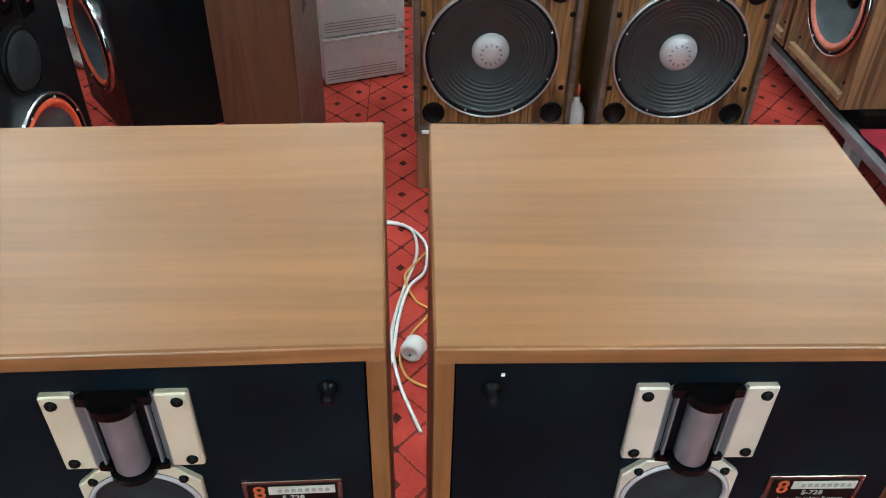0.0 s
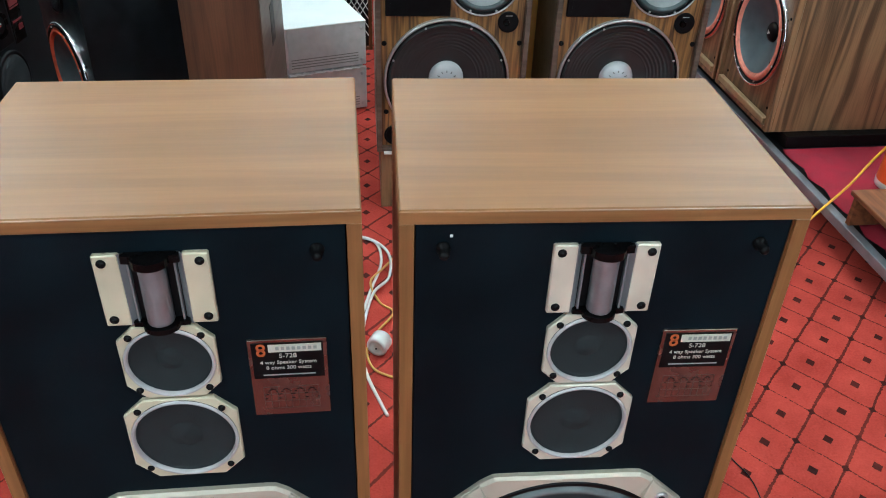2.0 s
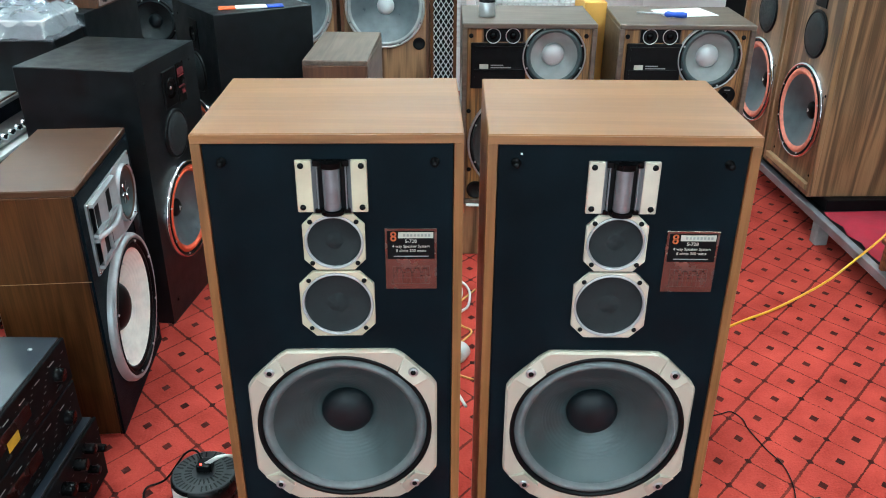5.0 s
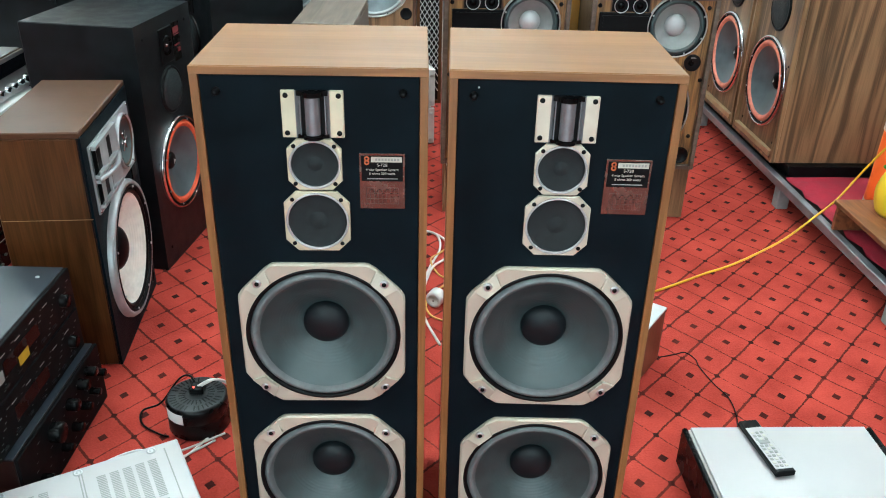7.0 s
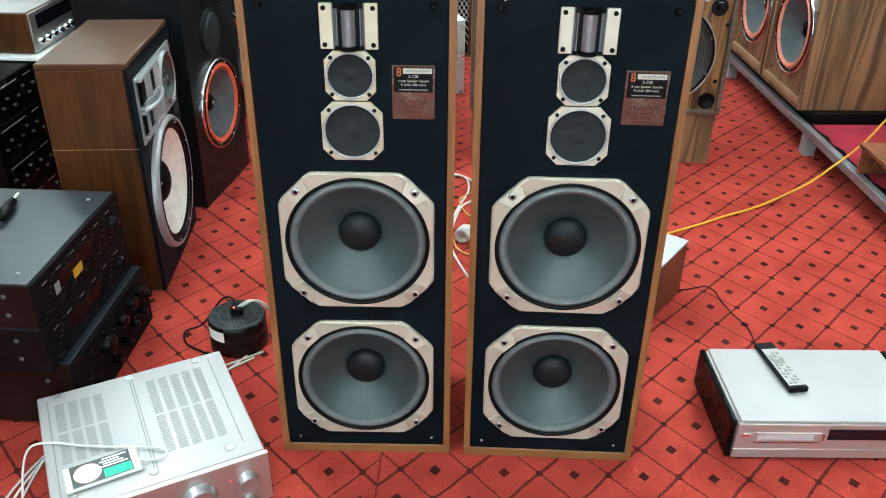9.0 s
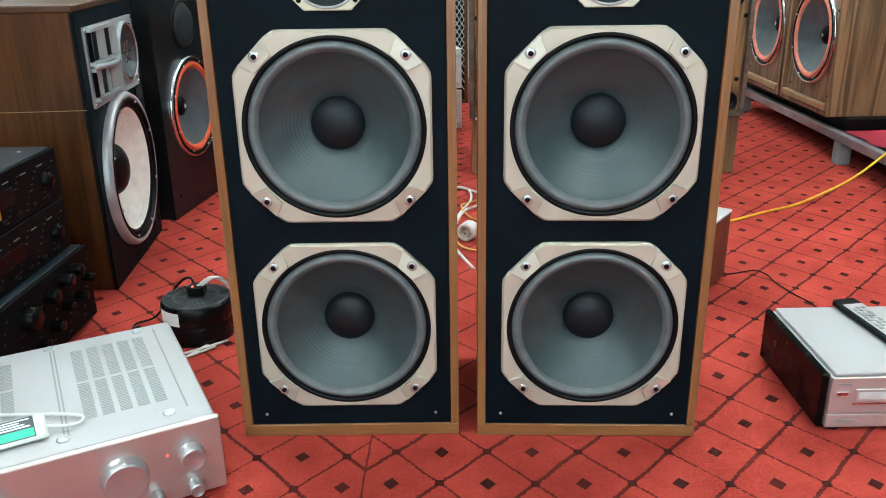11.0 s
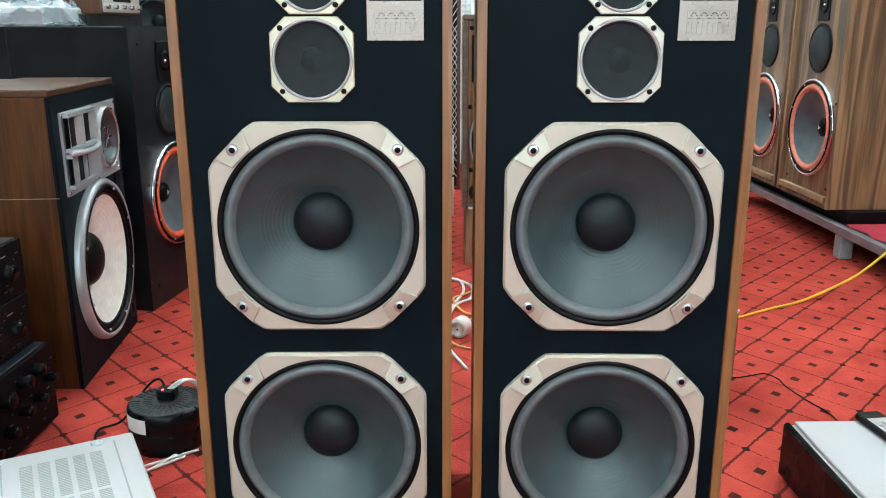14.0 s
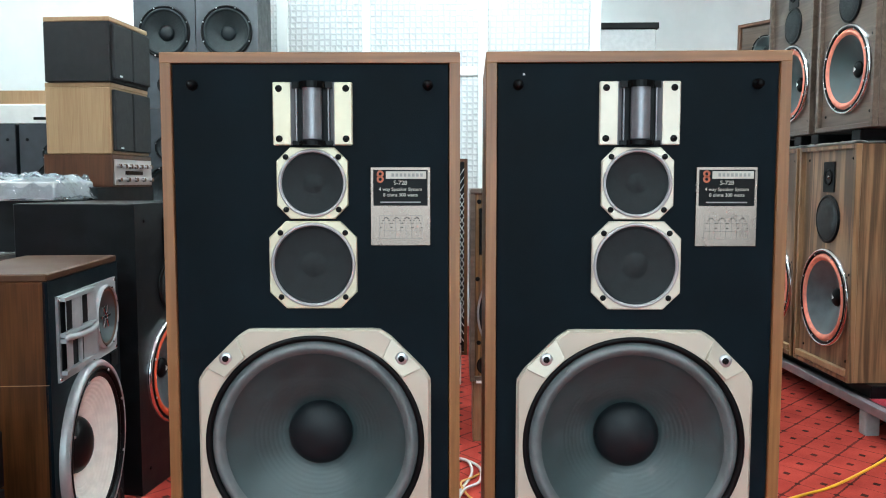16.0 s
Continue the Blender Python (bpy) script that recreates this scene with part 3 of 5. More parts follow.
def wedge_tab():
    """A screw pad leaning out from the ring, with sharp ends that stand proud."""
    bm = bmesh.new()
    a = [bm.verts.new(p) for p in ((0.1595, -0.0185, -0.020), (0.1880, -0.0105, -0.031), (0.1880, -0.0105, 0.031), (0.1595, -0.0185, 0.020))]
    b = [bm.verts.new((v.co.x, -0.0070, v.co.z)) for v in a]
    bm.faces.new(a), bm.faces.new(b[::-1])
    for k in range(4):
        bm.faces.new((a[k], b[k], b[(k + 1) % 4], a[(k + 1) % 4]))
    bmesh.ops.recalc_face_normals(bm, faces=bm.faces[:])
    bmesh.ops.bevel(bm, geom=bm.edges[:], offset=0.0012, segments=2, affect="EDGES", profile=0.5)
    return bm


def twelve_inch(sp, cx, cz, y):
    d = part("woofer", plate(octagon(0.1675, 0.2665, 0.1915), 0.1555, cx, cz, y - 0.010, y + 0.003, 128, 0.004), BRONZE, sp, "champagne eight-sided woofer frame")
    part("gasket", lathe([(0.1585, -0.0085), (0.1570, -0.0112), (0.1515, -0.0112), (0.1490, -0.006)], cx, cz, y, 96), BLACK, d, "", True)
    roll = [(0.1500 - 0.0195 * k / 10, -0.004 - 0.0085 * math.sin(math.pi * k / 10)) for k in range(11)]
    part("surround", lathe(roll, cx, cz, y, 96), RUBBER, d, "grey rolled surround", True)
    cone = []
    for k in range(61):
        u = k / 60
        r = 0.1312 - (0.1312 - 0.040) * u
        rib = 0.00018 * math.sin(u * 95) if 0.35 < u < 0.9 else 0
        cone.append((r, -0.003 + 0.058 * (u ** 0.86) + rib))
    part("cone", lathe(cone, cx, cz, y, 96), CONE, d, "dark ribbed paper cone", True)
    cap = [(0.048, 0.052)] + [(0.048 * math.cos(a * math.pi / 20), 0.046 - 0.022 * math.sin(a * math.pi / 20)) for a in range(0, 11)]
    cap[-1] = (0.0, 0.024)
    part("dust_cap", lathe(cap, cx, cz, y, 64), CAP, d, "black domed dust cap", True)
    # corner tabs with sunk screws
    for sx in (-1, 1):
        for sz in (-1, 1):
            ang = math.atan2(sz, sx)
            bm = wedge_tab()
            bmesh.ops.transform(bm, matrix=Matrix.Translation((cx, y, cz)) @ Matrix.Rotation(-ang, 4, "Y"), verts=bm.verts)
            part("tab", bm, BRONZE, d)
    k = 0.1255
    screws([(cx + a * k, cz + b * k) for a in (-1, 1) for b in (-1, 1)], y - 0.0142, 0.0092, d, STEEL, "washer", 0.0024)
    screws([(cx + a * k, cz + b * k) for a in (-1, 1) for b in (-1, 1)], y - 0.0163, 0.0046, d, BLACK, "screw", 0.0015)


def nameplate(sp, x0, x1, z0, z1, y):
    n = part("nameplate", box(x0, x1, y - 0.003, y + 0.001, z0, z1, 0.0006), MIRROR, sp, "polished metal nameplate with black upper half")
    zm = z0 + (z1 - z0) * 0.51
    part("black_field", box(x0 + 0.004, x1 - 0.004, y - 0.0036, y - 0.003, zm, z1 - 0.004, 0), BLACK, n)
    part("light_bar", box(x0 + 0.022, x1 - 0.006, y - 0.0042, y - 0.0036, z1 - 0.0165, z1 - 0.006, 0), IVORY_PRINT, n)
    for k in range(8):
        xx = x0 + 0.030 + k * 0.0058
        part("brand_bar", box(xx, xx + 0.0036, y - 0.0046, y - 0.0042, z1 - 0.0135, z1 - 0.009, 0), GREY_PRINT, n)
    bm = bmesh.new()
    for dz in (0.0038, -0.0038):
        lathe([(0.0050, 0), (0.0022, 0), (0.0022, 0.0004), (0.0050, 0.0004), (0.0050, 0)], x0 + 0.014, z1 - 0.0135 + dz, y - 0.0042, 20, bm)
    part("round_mark", bm, ORANGE_PRINT, n, "orange round mark")
    xc = (x0 + x1) / 2
    lettering("S-728", 0.0085, xc, y - 0.0038, z1 - 0.0225, IVORY_PRINT, n)
    lettering("4 way Speaker System", 0.0068, xc, y - 0.0038, z1 - 0.0315, IVORY_PRINT, n)
    lettering("8 ohms 300 watts", 0.0068, xc, y - 0.0038, z1 - 0.0395, IVORY_PRINT, n)
    part("small_print", box(x0 + 0.014, x1 - 0.014, y - 0.0039, y - 0.0036, z1 - 0.0505, z1 - 0.0488, 0), GREY_PRINT, n)
    # response curves
    bm = bmesh.new()
    zb, zt = z0 + 0.010, zm - 0.014
    for k in range(9):
        xx = x0 + 0.012 + k * (x1 - x0 - 0.024) / 8
        hexa(xx, xx + 0.0004, y - 0.0033, y - 0.003, zb, zt, bm)
    for k in range(4):
        zz = zb + k * (zt - zb) / 3
        hexa(x0 + 0.012, x1 - 0.012, y - 0.0033, y - 0.003, zz, zz + 0.0004, bm)
    tagged(part("graph", bm, GRAPH, n, "fine engraved graph lines"), kind="stuff")
    arcs = bmesh.new()
    for k, (a, b) in enumerate(((0.02, 0.30), (0.26, 0.55), (0.5, 0.80), (0.75, 1.0))):
        for j in range(10):
            u = j / 10
            xx = x0 + 0.012 + (a + (b - a) * u) * (x1 - x0 - 0.024)
            zz = zb + (zt - zb) * (0.25 + 0.65 * math.sin(math.pi * (u + 0.05)) ** 0.6)
            hexa(xx, xx + (b - a) * (x1 - x0) / 11, y - 0.0035, y - 0.0031, zz, zz + 0.0009, arcs)
    tagged(part("curve", arcs, BLACK, n, "black response curves"), kind="stuff")


GREY_MESH = mat("grey_ribbed_metal", (0.24, 0.24, 0.26), 0.38, 0.6, 60, 0.1)
SPK_W, SPK_D, SPK_H = 0.4215, 0.328, 1.172


def floor_speaker(m, label, cream):
    sp = thing("floor_speaker", m, label, "speaker", "pair of four-way floor speakers")
    t = 0.0155
    part("top_panel", box(0, SPK_W, 0.0, SPK_D, SPK_H - t, SPK_H, 0.0018), TEAK, sp, "satin teak top")
    part("bottom_panel", box(0, SPK_W, 0.0, SPK_D, 0.0, 0.024, 0.0018), TEAK_EDGE_X, sp)
    for x0 in (0, SPK_W - t):
        part("side_panel", box(x0, x0 + t, 0.0, SPK_D, 0.0245, SPK_H - t - 0.0005, 0.0018), TEAK_SIDE, sp, "teak side")
        part("edge_strip", box(x0 + 0.0002, x0 + t, -0.0022, 0.0002, 0.024, SPK_H - t, 0.0006), TEAK_EDGE, sp)
    part("edge_strip", box(0.0, SPK_W, -0.0022, 0.0002, SPK_H - t, SPK_H - 0.001, 0.0006), TEAK_EDGE_X, sp)
    part("edge_strip", box(0.0, SPK_W, -0.0022, 0.0002, 0.001, 0.024, 0.0006), TEAK_EDGE_X, sp)
    part("back_panel", box(t, SPK_W - t, SPK_D - 0.02, SPK_D - 0.004, 0.024, SPK_H - t, 0), BLACK, sp)
    fy = 0.002
    # baffle with openings cut for the drivers
    bm = board(t + 0.0015, SPK_W - t - 0.0015, 0.0255, SPK_H - t - 0.0015, fy, [(0.2125, 0.6135, 0.1535), (0.2125, 0.237, 0.1535), (0.2125, 0.8725, 0.054), (0.2125, 0.9885, 0.042), (0.214, 1.086, 0.0295)])
    part("baffle", bm, BAFFLE, sp, "matt black front board")
    horn_tweeter(sp, 0.214, 1.086, fy, cream)
    small_driver(sp, 0.2125, 0.9885, 0.0505, 0.0435, fy, cream, "treble_driver")
    small_driver(sp, 0.2125, 0.8725, 0.0625, 0.0555, fy, cream, "midrange_driver")
    twelve_inch(sp, 0.2125, 0.6135, fy)
    twelve_inch(sp, 0.2125, 0.2370, fy)
    nameplate(sp, 0.2945, 0.3795, 0.900, 1.0115, fy)
    for x, z in ((0.045, 1.126), (0.376, 1.126)):
        part("grille_peg", lathe([(0.0075, 0.0), (0.0075, -0.004), (0.0045, -0.005), (0.0055, -0.014), (0.004, -0.017), (0, -0.0175)], x, z, fy, 20), BLACK, sp, "", True)
    screws([(0.045, 0.048), (0.376, 0.048)], fy, 0.003, sp, STEEL)
    return sp


floor_speaker(pose(-0.430, 0.426, 0, 0, 0, 2.0), "teak four-way floor speaker with champagne woofer frames, yellowed tweeter plate", CREAM_AGED)
right_sp = floor_speaker(pose(0.0275, 0.437, 0, 0, 0, 0.0), "teak four-way floor speaker with champagne woofer frames on red carpet", CREAM)


# glint above the grille peg, drawn as a tiny white box
part("peg_glint", box(0.0515, 0.0545, 0.0012, 0.0022, 1.139, 1.142, 0), PAPER, right_sp, "painted white glint beside the peg")


# ---- general cabinet and drivers ----
def cabinet(name, m, w, d, h, side, label, front=None, top=None, group="", lip=0.0, bevel=0.003, category="speaker", holes=()):
    sp = thing(name, m, label, category, group)
    t = 0.019
    bm = box(0, w, 0.004 + lip, d, 0, h - (t if top else 0), bevel)
    if holes:
        bmesh.ops.delete(bm, geom=[f for f in bm.faces if f.normal.y < -0.9 or f.calc_center_median().y < 0.0045 + lip], context="FACES")
    part("body", bm, side, sp)
    if top:
        part("top_panel", box(0, w, 0 if lip else 0.002, d, h - t, h, bevel), top, sp)
    if lip:
        for x0 in (0, w - t):
            part("side_edge", box(x0, x0 + t, 0, lip + 0.004, 0, h - (t if top else 0), 0.002), side, sp)
        part("bottom_edge", box(t, w - t, 0, lip + 0.004, 0, t, 0.002), side, sp)
        if not top:
            part("top_edge", box(t, w - t, 0, lip + 0.004, h - t, h, 0.002), side, sp)
    if front:
        e = t if lip else 0.0
        part("baffle", board(e, w - e, e, h - e - (0 if lip or not top else t), lip, holes) if holes else box(e, w - e, lip, lip + 0.0038, e, h - e - (0 if lip or not top else t), 0), front, sp)
    return sp


def driver(sp, cx, cz, r, y, cone=CONE, ring=BLACK, roll=RUBBER, cap=CAP, name="woofer", ringw=0.08, rollw=0.12, capr=0.3, depth=0.28, rim=None, proud=0.012, dome=0.5, mark=None, slots=0, rimw=0.055, ribs=0.0):
    """A round cone driver: rim, surround, cone and dust cap, proud of the front."""
    r1, r2, rc = r * (1 - ringw), r * (1 - ringw - rollw), r * capr
    d = part(name, lathe([(r, 0.002), (r, -proud * 0.7), (r * 0.985, -proud), (r1 * 1.01, -proud), (r1, -proud * 0.5)], cx, cz, y, 72), ring, sp, "", True)
    if rim:
        part("rim", lathe([(r * (1 + rimw), 0.002), (r * (1 + rimw), -proud * 0.55), (r * (1 + rimw * 0.6), -proud * 0.95), (r * 1.0, -proud * 0.95), (r * 1.0, 0.0)], cx, cz, y, 72), rim, d, "bright metal rim", True)
    part("surround", lathe([(r1 + (r2 - r1) * k / 8, -proud * 0.5 - 0.35 * (r1 - r2) * math.sin(math.pi * k / 8)) for k in range(9)], cx, cz, y, 72), roll, d, "", True)
    n = 88 if ribs else 20
    prof = [(r2 + (rc * 0.9 - r2) * k / n, -proud * 0.5 + depth * r * (k / n) ** 0.85 + (ribs * math.sin(k * math.pi / 4) if n * 0.04 < k < n * 0.62 else 0)) for k in range(n + 1)]
    part("cone", lathe(prof, cx, cz, y, 72), cone, d, "", True)
    base = prof[-1][1] - 0.003
    part("dust_cap", lathe([(rc * math.cos(a * math.pi / 16), base - rc * dome * math.sin(a * math.pi / 16)) for a in range(8)] + [(0, base - rc * dome)], cx, cz, y, 40), cap, d, "", True)
    if mark:
        part("mark", lathe([(0, base - rc * dome - 0.001), (0.012, base - rc * dome - 0.001)], cx, cz, y, 3), mark, d)
    for k in range(slots):
        mid = rc * 0.5
        bm = box(mid - 0.006, mid + 0.006, -0.0006, 0.0006, -0.0012, 0.0012, 0)
        bmesh.ops.transform(bm, matrix=Matrix.Translation((cx, y + base - rc * dome * 0.866 - 0.0006, cz)) @ Matrix.Rotation(2 * math.pi * k / slots, 4, "Y") @ Matrix.Translation((mid, 0, 0)) @ Matrix.Rotation(-0.28, 4, "Z") @ Matrix.Translation((-mid, 0, 0)), verts=bm.verts)
        part("dome_slot", bm, BLACK, d)
    n = 8
    screws([(cx + r * 0.955 * math.cos(2 * math.pi * (k + 0.5) / n), cz + r * 0.955 * math.sin(2 * math.pi * (k + 0.5) / n)) for k in range(n)], y - proud, 0.004 if r > 0.12 else 0.002, d, STEEL if ring is BLACK else BLACK)
    return d


# ---- left: walnut speaker with cast horns and a pale cone ----
hs = cabinet("horn_speaker", pose(-0.984, 1.153, 0, 0, 0, 96.2), 0.514, 0.262, 0.775, WALNUT_DARK, "dark walnut speaker with silver horns and cream woofer cone", BAFFLE, WALNUT_TOP, "", 0.0, 0.003, "speaker", [(0.255, 0.285, 0.209), (0.372, 0.615, 0.082)])
part("seam_strip", box(-0.0008, -0.0002, 0.004, 0.260, 0.509, 0.5105, 0), TAN_WOOD, hs, "pale seam line")


def horn_box(sp, x0, x1, z0, z1, y, slots, depth=0.045):
    """A cast flared frame round one or more openings."""
    bm = bmesh.new()
    n = slots
    wall = 0.010
    hexa(x0, x1, y - 0.014, y, z0, z0 + wall, bm), hexa(x0, x1, y - 0.014, y, z1 - wall, z1, bm)
    step = (x1 - x0) / n
    for k in range(n):
        a, b = x0 + k * step, x0 + (k + 1) * step
        fl = step * 0.33
        for s, (p, q) in ((1, (a, a + fl)), (-1, (b, b - fl))):
            vs = [bm.verts.new(c) for c in ((p, y - 0.014, z0 + wall), (p, y - 0.014, z1 - wall), (q, y - 0.003, z1 - wall), (q, y - 0.003, z0 + wall))]
            bm.faces.new(vs)
    h = part("horn", bm, SILVER_CAST, sp, "cast silver horn flare")
    part("throat", hexa(x0 + 0.004, x1 - 0.004, y - 0.0025, y - 0.0005, z0 + wall, z1 - wall), BLACK, h)
    return h


plate_ = part("horn_plate", board(0.041, 0.473, 0.505, 0.715, -0.006, [(0.372, 0.615, 0.082)], 0.006), SILVER_CAST, hs, "cast silver horn plate")
h1 = horn_box(hs, 0.050, 0.268, 0.615, 0.712, -0.006, 2)
h2 = horn_box(hs, 0.050, 0.268, 0.522, 0.610, -0.006, 1)
part("vane", box(0.155, 0.163, -0.019, -0.008, 0.532, 0.600, 0.002), SILVER_CAST, h2)
part("lip", tube_mesh([(0.050, -0.018, 0.613), (0.105, -0.031, 0.611), (0.159, -0.036, 0.610), (0.213, -0.031, 0.611), (0.268, -0.018, 0.613)], 0.0075), SILVER_CAST, h1, "", True)
ring_mid = driver(hs, 0.372, 0.615, 0.088, -0.006, CONE, SILVER_CAST, WALNUT_TOP, CHROME, "midrange_driver", 0.05, 0.13, 0.22, 0.4)
for k in range(6):
    a = k * math.pi / 3
    bm = box(0.006, 0.034, -0.004, 0.002, -0.004, 0.004, 0.001)
    bmesh.ops.transform(bm, matrix=Matrix.Translation((0.372, -0.008, 0.615)) @ Matrix.Rotation(a, 4, "Y"), verts=bm.verts)
    part("phase_vane", bm, CHROME, ring_mid)
screws([(x, z) for x in (0.048, 0.272, 0.464) for z in (0.513, 0.708)], -0.006, 0.005, hs, CHROME)
part("control_plate", box(0.425, 0.485, -0.004, 0.003, 0.455, 0.498, 0.001), BLACK, hs)
driver(hs, 0.255, 0.285, 0.211, 0.002, WHITE_CONE, BLACK, BLACK, BLACK, "woofer", 0.05, 0.09, 0.36, 0.27, SILVER_CAST, 0.026, 0.55, None, 0, 0.08, 0.0005)
part("port", lathe([(0.025, 0.001), (0.025, -0.003), (0.021, -0.003), (0.021, -0.001), (0, -0.001)], 0.465, 0.06, 0.0, 24), BLACK, hs, "", True)


# ---- red-ringed speakers ----
def red_speaker(m, label, w, d, h, side, front, foam, cone, zw, rw, zm, rm, zt, top=None, group="", lip=0.0, horn=True, bevel=0.003, domes=False, name="ring_speaker", cx=None):
    cx = w / 2 if cx is None else cx
    sp = cabinet(name, m, w, d, h, side, label, front, top, group, lip, bevel, "speaker", [(cx, zw, rw * 0.95)])
    y = lip - 0.0002
    driver(sp, cx, zw, rw, y, cone, BLACK, foam, BLACK, "woofer", 0.055, 0.15, 0.20, 0.32, CHROME, 0.018, 0.5, WHITE)
    mr = part("midrange_driver", lathe([(rm * 1.12, 0.001), (rm * 1.12, -0.006), (rm, -0.009), (rm * 0.97, -0.005)], cx, zm, y, 48), BLACK, sp, "", True)
    part("foam_cover", lathe([(rm * 0.98, -0.006), (rm * 0.9, -0.011), (rm * 0.5, -0.013), (0, -0.0135)], cx, zm, y, 48), MESH, mr, "dark foam cover", True)
    tw = part("tweeter", box(cx - 0.05, cx + 0.05, y - 0.005, y + 0.001, zt - 0.065, zt + 0.065, 0.003), BLACK, sp)
    part("horn_mouth", lathe([(0.036, -0.0055), (0.034, -0.009), (0.016, 0.0), (0.009, 0.0), (0.0, -0.004)], cx, zt, y - 0.001, 32), BLACK_GLOSS, tw, "", True)
    if not domes:
        part("horn_plug", lathe([(0.008, -0.002), (0.004, -0.008), (0, -0.009)], cx, zt, y - 0.001, 16), CHROME, tw, "", True)
    screws([(w * 0.12, h * 0.08), (w * 0.88, h * 0.08), (w * 0.12, h * 0.45), (w * 0.88, h * 0.45), (w * 0.12, h * 0.94), (w * 0.88, h * 0.94)], y, 0.006, sp, BLACK, "grille_socket")
    return sp


k1 = red_speaker(pose(-1.025, 1.765, 0, 0, 0, 83), "black ash tower speaker with red-ringed woofer", 0.455, 0.41, 0.922, BLACK_ASH, BLACK_ASH, RED_FOAM, GREY_CONE, 0.362, 0.171, 0.648, 0.078, 0.81, None, "black red-ringed speakers", cx=0.222)
b1 = part("badge", box(0.285, 0.345, -0.002, 0.001, 0.735, 0.875, 0), BLACK_GLOSS, k1, "black badge with red print")
for z0, z1, x0 in ((0.835, 0.858, 0.292), (0.828, 0.832, 0.292), (0.790, 0.796, 0.292), (0.765, 0.780, 0.315)):
    part("red_bar", box(x0, 0.338, -0.0035, -0.002, z0, z1, 0), DULL_RED, b1)
k2 = red_speaker(pose(-1.29, 3.01, 0, 0, 0, -54), "black ash tower speaker with red-ringed woofer behind others", 0.50, 0.44, 0.935, BLACK_ASH, BLACK_ASH, RED_FOAM, GREY_CONE, 0.335, 0.185, 0.655, 0.078, 0.82, None, "black red-ringed speakers")

packet = thing("packet", pose(-1.00, 2.71, 0.9365, 0, 0, 18), "flat white packet with orange and blue ends", "packet")
part("wrapper", box(0.07, 0.20, 0, 0.07, 0, 0.006, 0.002), PAPER, packet)
part("orange_end", box(0.0, 0.069, 0.005, 0.065, 0, 0.006, 0.002), ORANGE, packet)
part("blue_end", box(0.201, 0.27, 0.005, 0.065, 0, 0.006, 0.002), BLUE, packet)
card = thing("white_card", pose(-1.46, 3.22, 0.0, 0, 0, 30), "white plastic bag leaning crumpled on the carpet", "bag")
bm = bmesh.new()
grid = [[bm.verts.new((0.24 * a / 14, 0.04 * math.sin(a * 0.9 + b) + 0.10 * b / 12, 0.002 + 0.30 * b / 12 * (1 - 0.15 * math.sin(a * 0.7)))) for b in range(13)] for a in range(15)]
for a in range(14):
    for b in range(12):
        bm.faces.new((grid[a][b], grid[a + 1][b], grid[a + 1][b + 1], grid[a][b + 1]))
bmesh.ops.solidify(bm, geom=bm.faces[:], thickness=0.004)
part("bag", bm, PAPER, card)

# ---- right: walnut speakers with salmon rings on a low steel platform ----
for i, (x, y) in enumerate(((1.502, 3.089), (1.478, 3.620))):
    c = red_speaker(pose(x, y, 0.180, 0, 0, -87.4), "walnut tower speaker with salmon-ringed woofer on platform", 0.505, 0.53, 0.962, WALNUT, WALNUT, SALMON_FOAM, GREY_CONE, 0.315, 0.200, 0.652, 0.092, 0.830, None, "walnut salmon-ringed speakers", 0.02)
    part("plinth_strip", box(0.03, 0.475, -0.004, 0.019, 0.022, 0.048, 0.002), TAN_WOOD, c, "pale wooden strip")
    sheet = thing("foam_sheet", pose(x, y, 1.143, 0, 0, -87.4), "crumpled white packing sheet on speaker top", "packing sheet")
    bm = bmesh.new()
    grid = [[bm.verts.new((0.005 + 0.495 * a / 20, -0.012 + 0.5 * b / 14, 0.004 + 0.010 * noise.noise(Vector((a * 0.7, b * 0.7, i))) + 0.004)) for b in range(15)] for a in range(21)]
    for a in range(20):
        for b in range(14):
            bm.faces.new((grid[a][b], grid[a + 1][b], grid[a + 1][b + 1], grid[a][b + 1]))
    bmesh.ops.solidify(bm, geom=bm.faces[:], thickness=0.006)
    part("sheet", bm, PAPER, sheet, "", True)
    for bx in (0.04, 0.40):
        blk = thing("spacer_block", pose(x, y, 1.155, 0, 0, -87.4), "black rubber block between stacked speakers", "block")
        part("block", box(bx, bx + 0.07, 0.03, 0.4, 0, 0.045, 0.003), BLACK, blk)
    u = red_speaker(pose(x + 0.008, y - 0.135, 1.202, 0, 0, -86), "grey-brown speaker with salmon-ringed woofer stacked on walnut one", 0.45, 0.42, 0.80, GREY_WOOD, GREY_WOOD, SALMON_FOAM, CONE, 0.245, 0.172, 0.515, 0.075, 0.66, None, "stacked salmon-ringed speakers", 0.02)
small = cabinet("bookshelf_speaker", pose(1.53, 4.12, 0.95, 0, 0, -57), 0.36, 0.30, 0.93, MAHOGANY, "brown bookshelf speaker with pale front", GREY_WOOD, None, "", 0.015, 0.003, "speaker", [(0.18, 0.77, 0.075)])
driver(small, 0.18, 0.77, 0.082, 0.0148, CONE, BLACK, RUBBER, CAP, "woofer")
stand3 = cabinet("speaker_stand", pose(1.53, 4.12, 0.0, 0, 0, -57), 0.36, 0.30, 0.95, BLACK, "plain black stand under a bookshelf speaker", None, None, "", 0, 0.003, "stand")

rack = thing("platform", pose(1.484, 3.72, 0, 0, 0, -87.2), "low galvanised steel platform with crimson cloth", "platform")
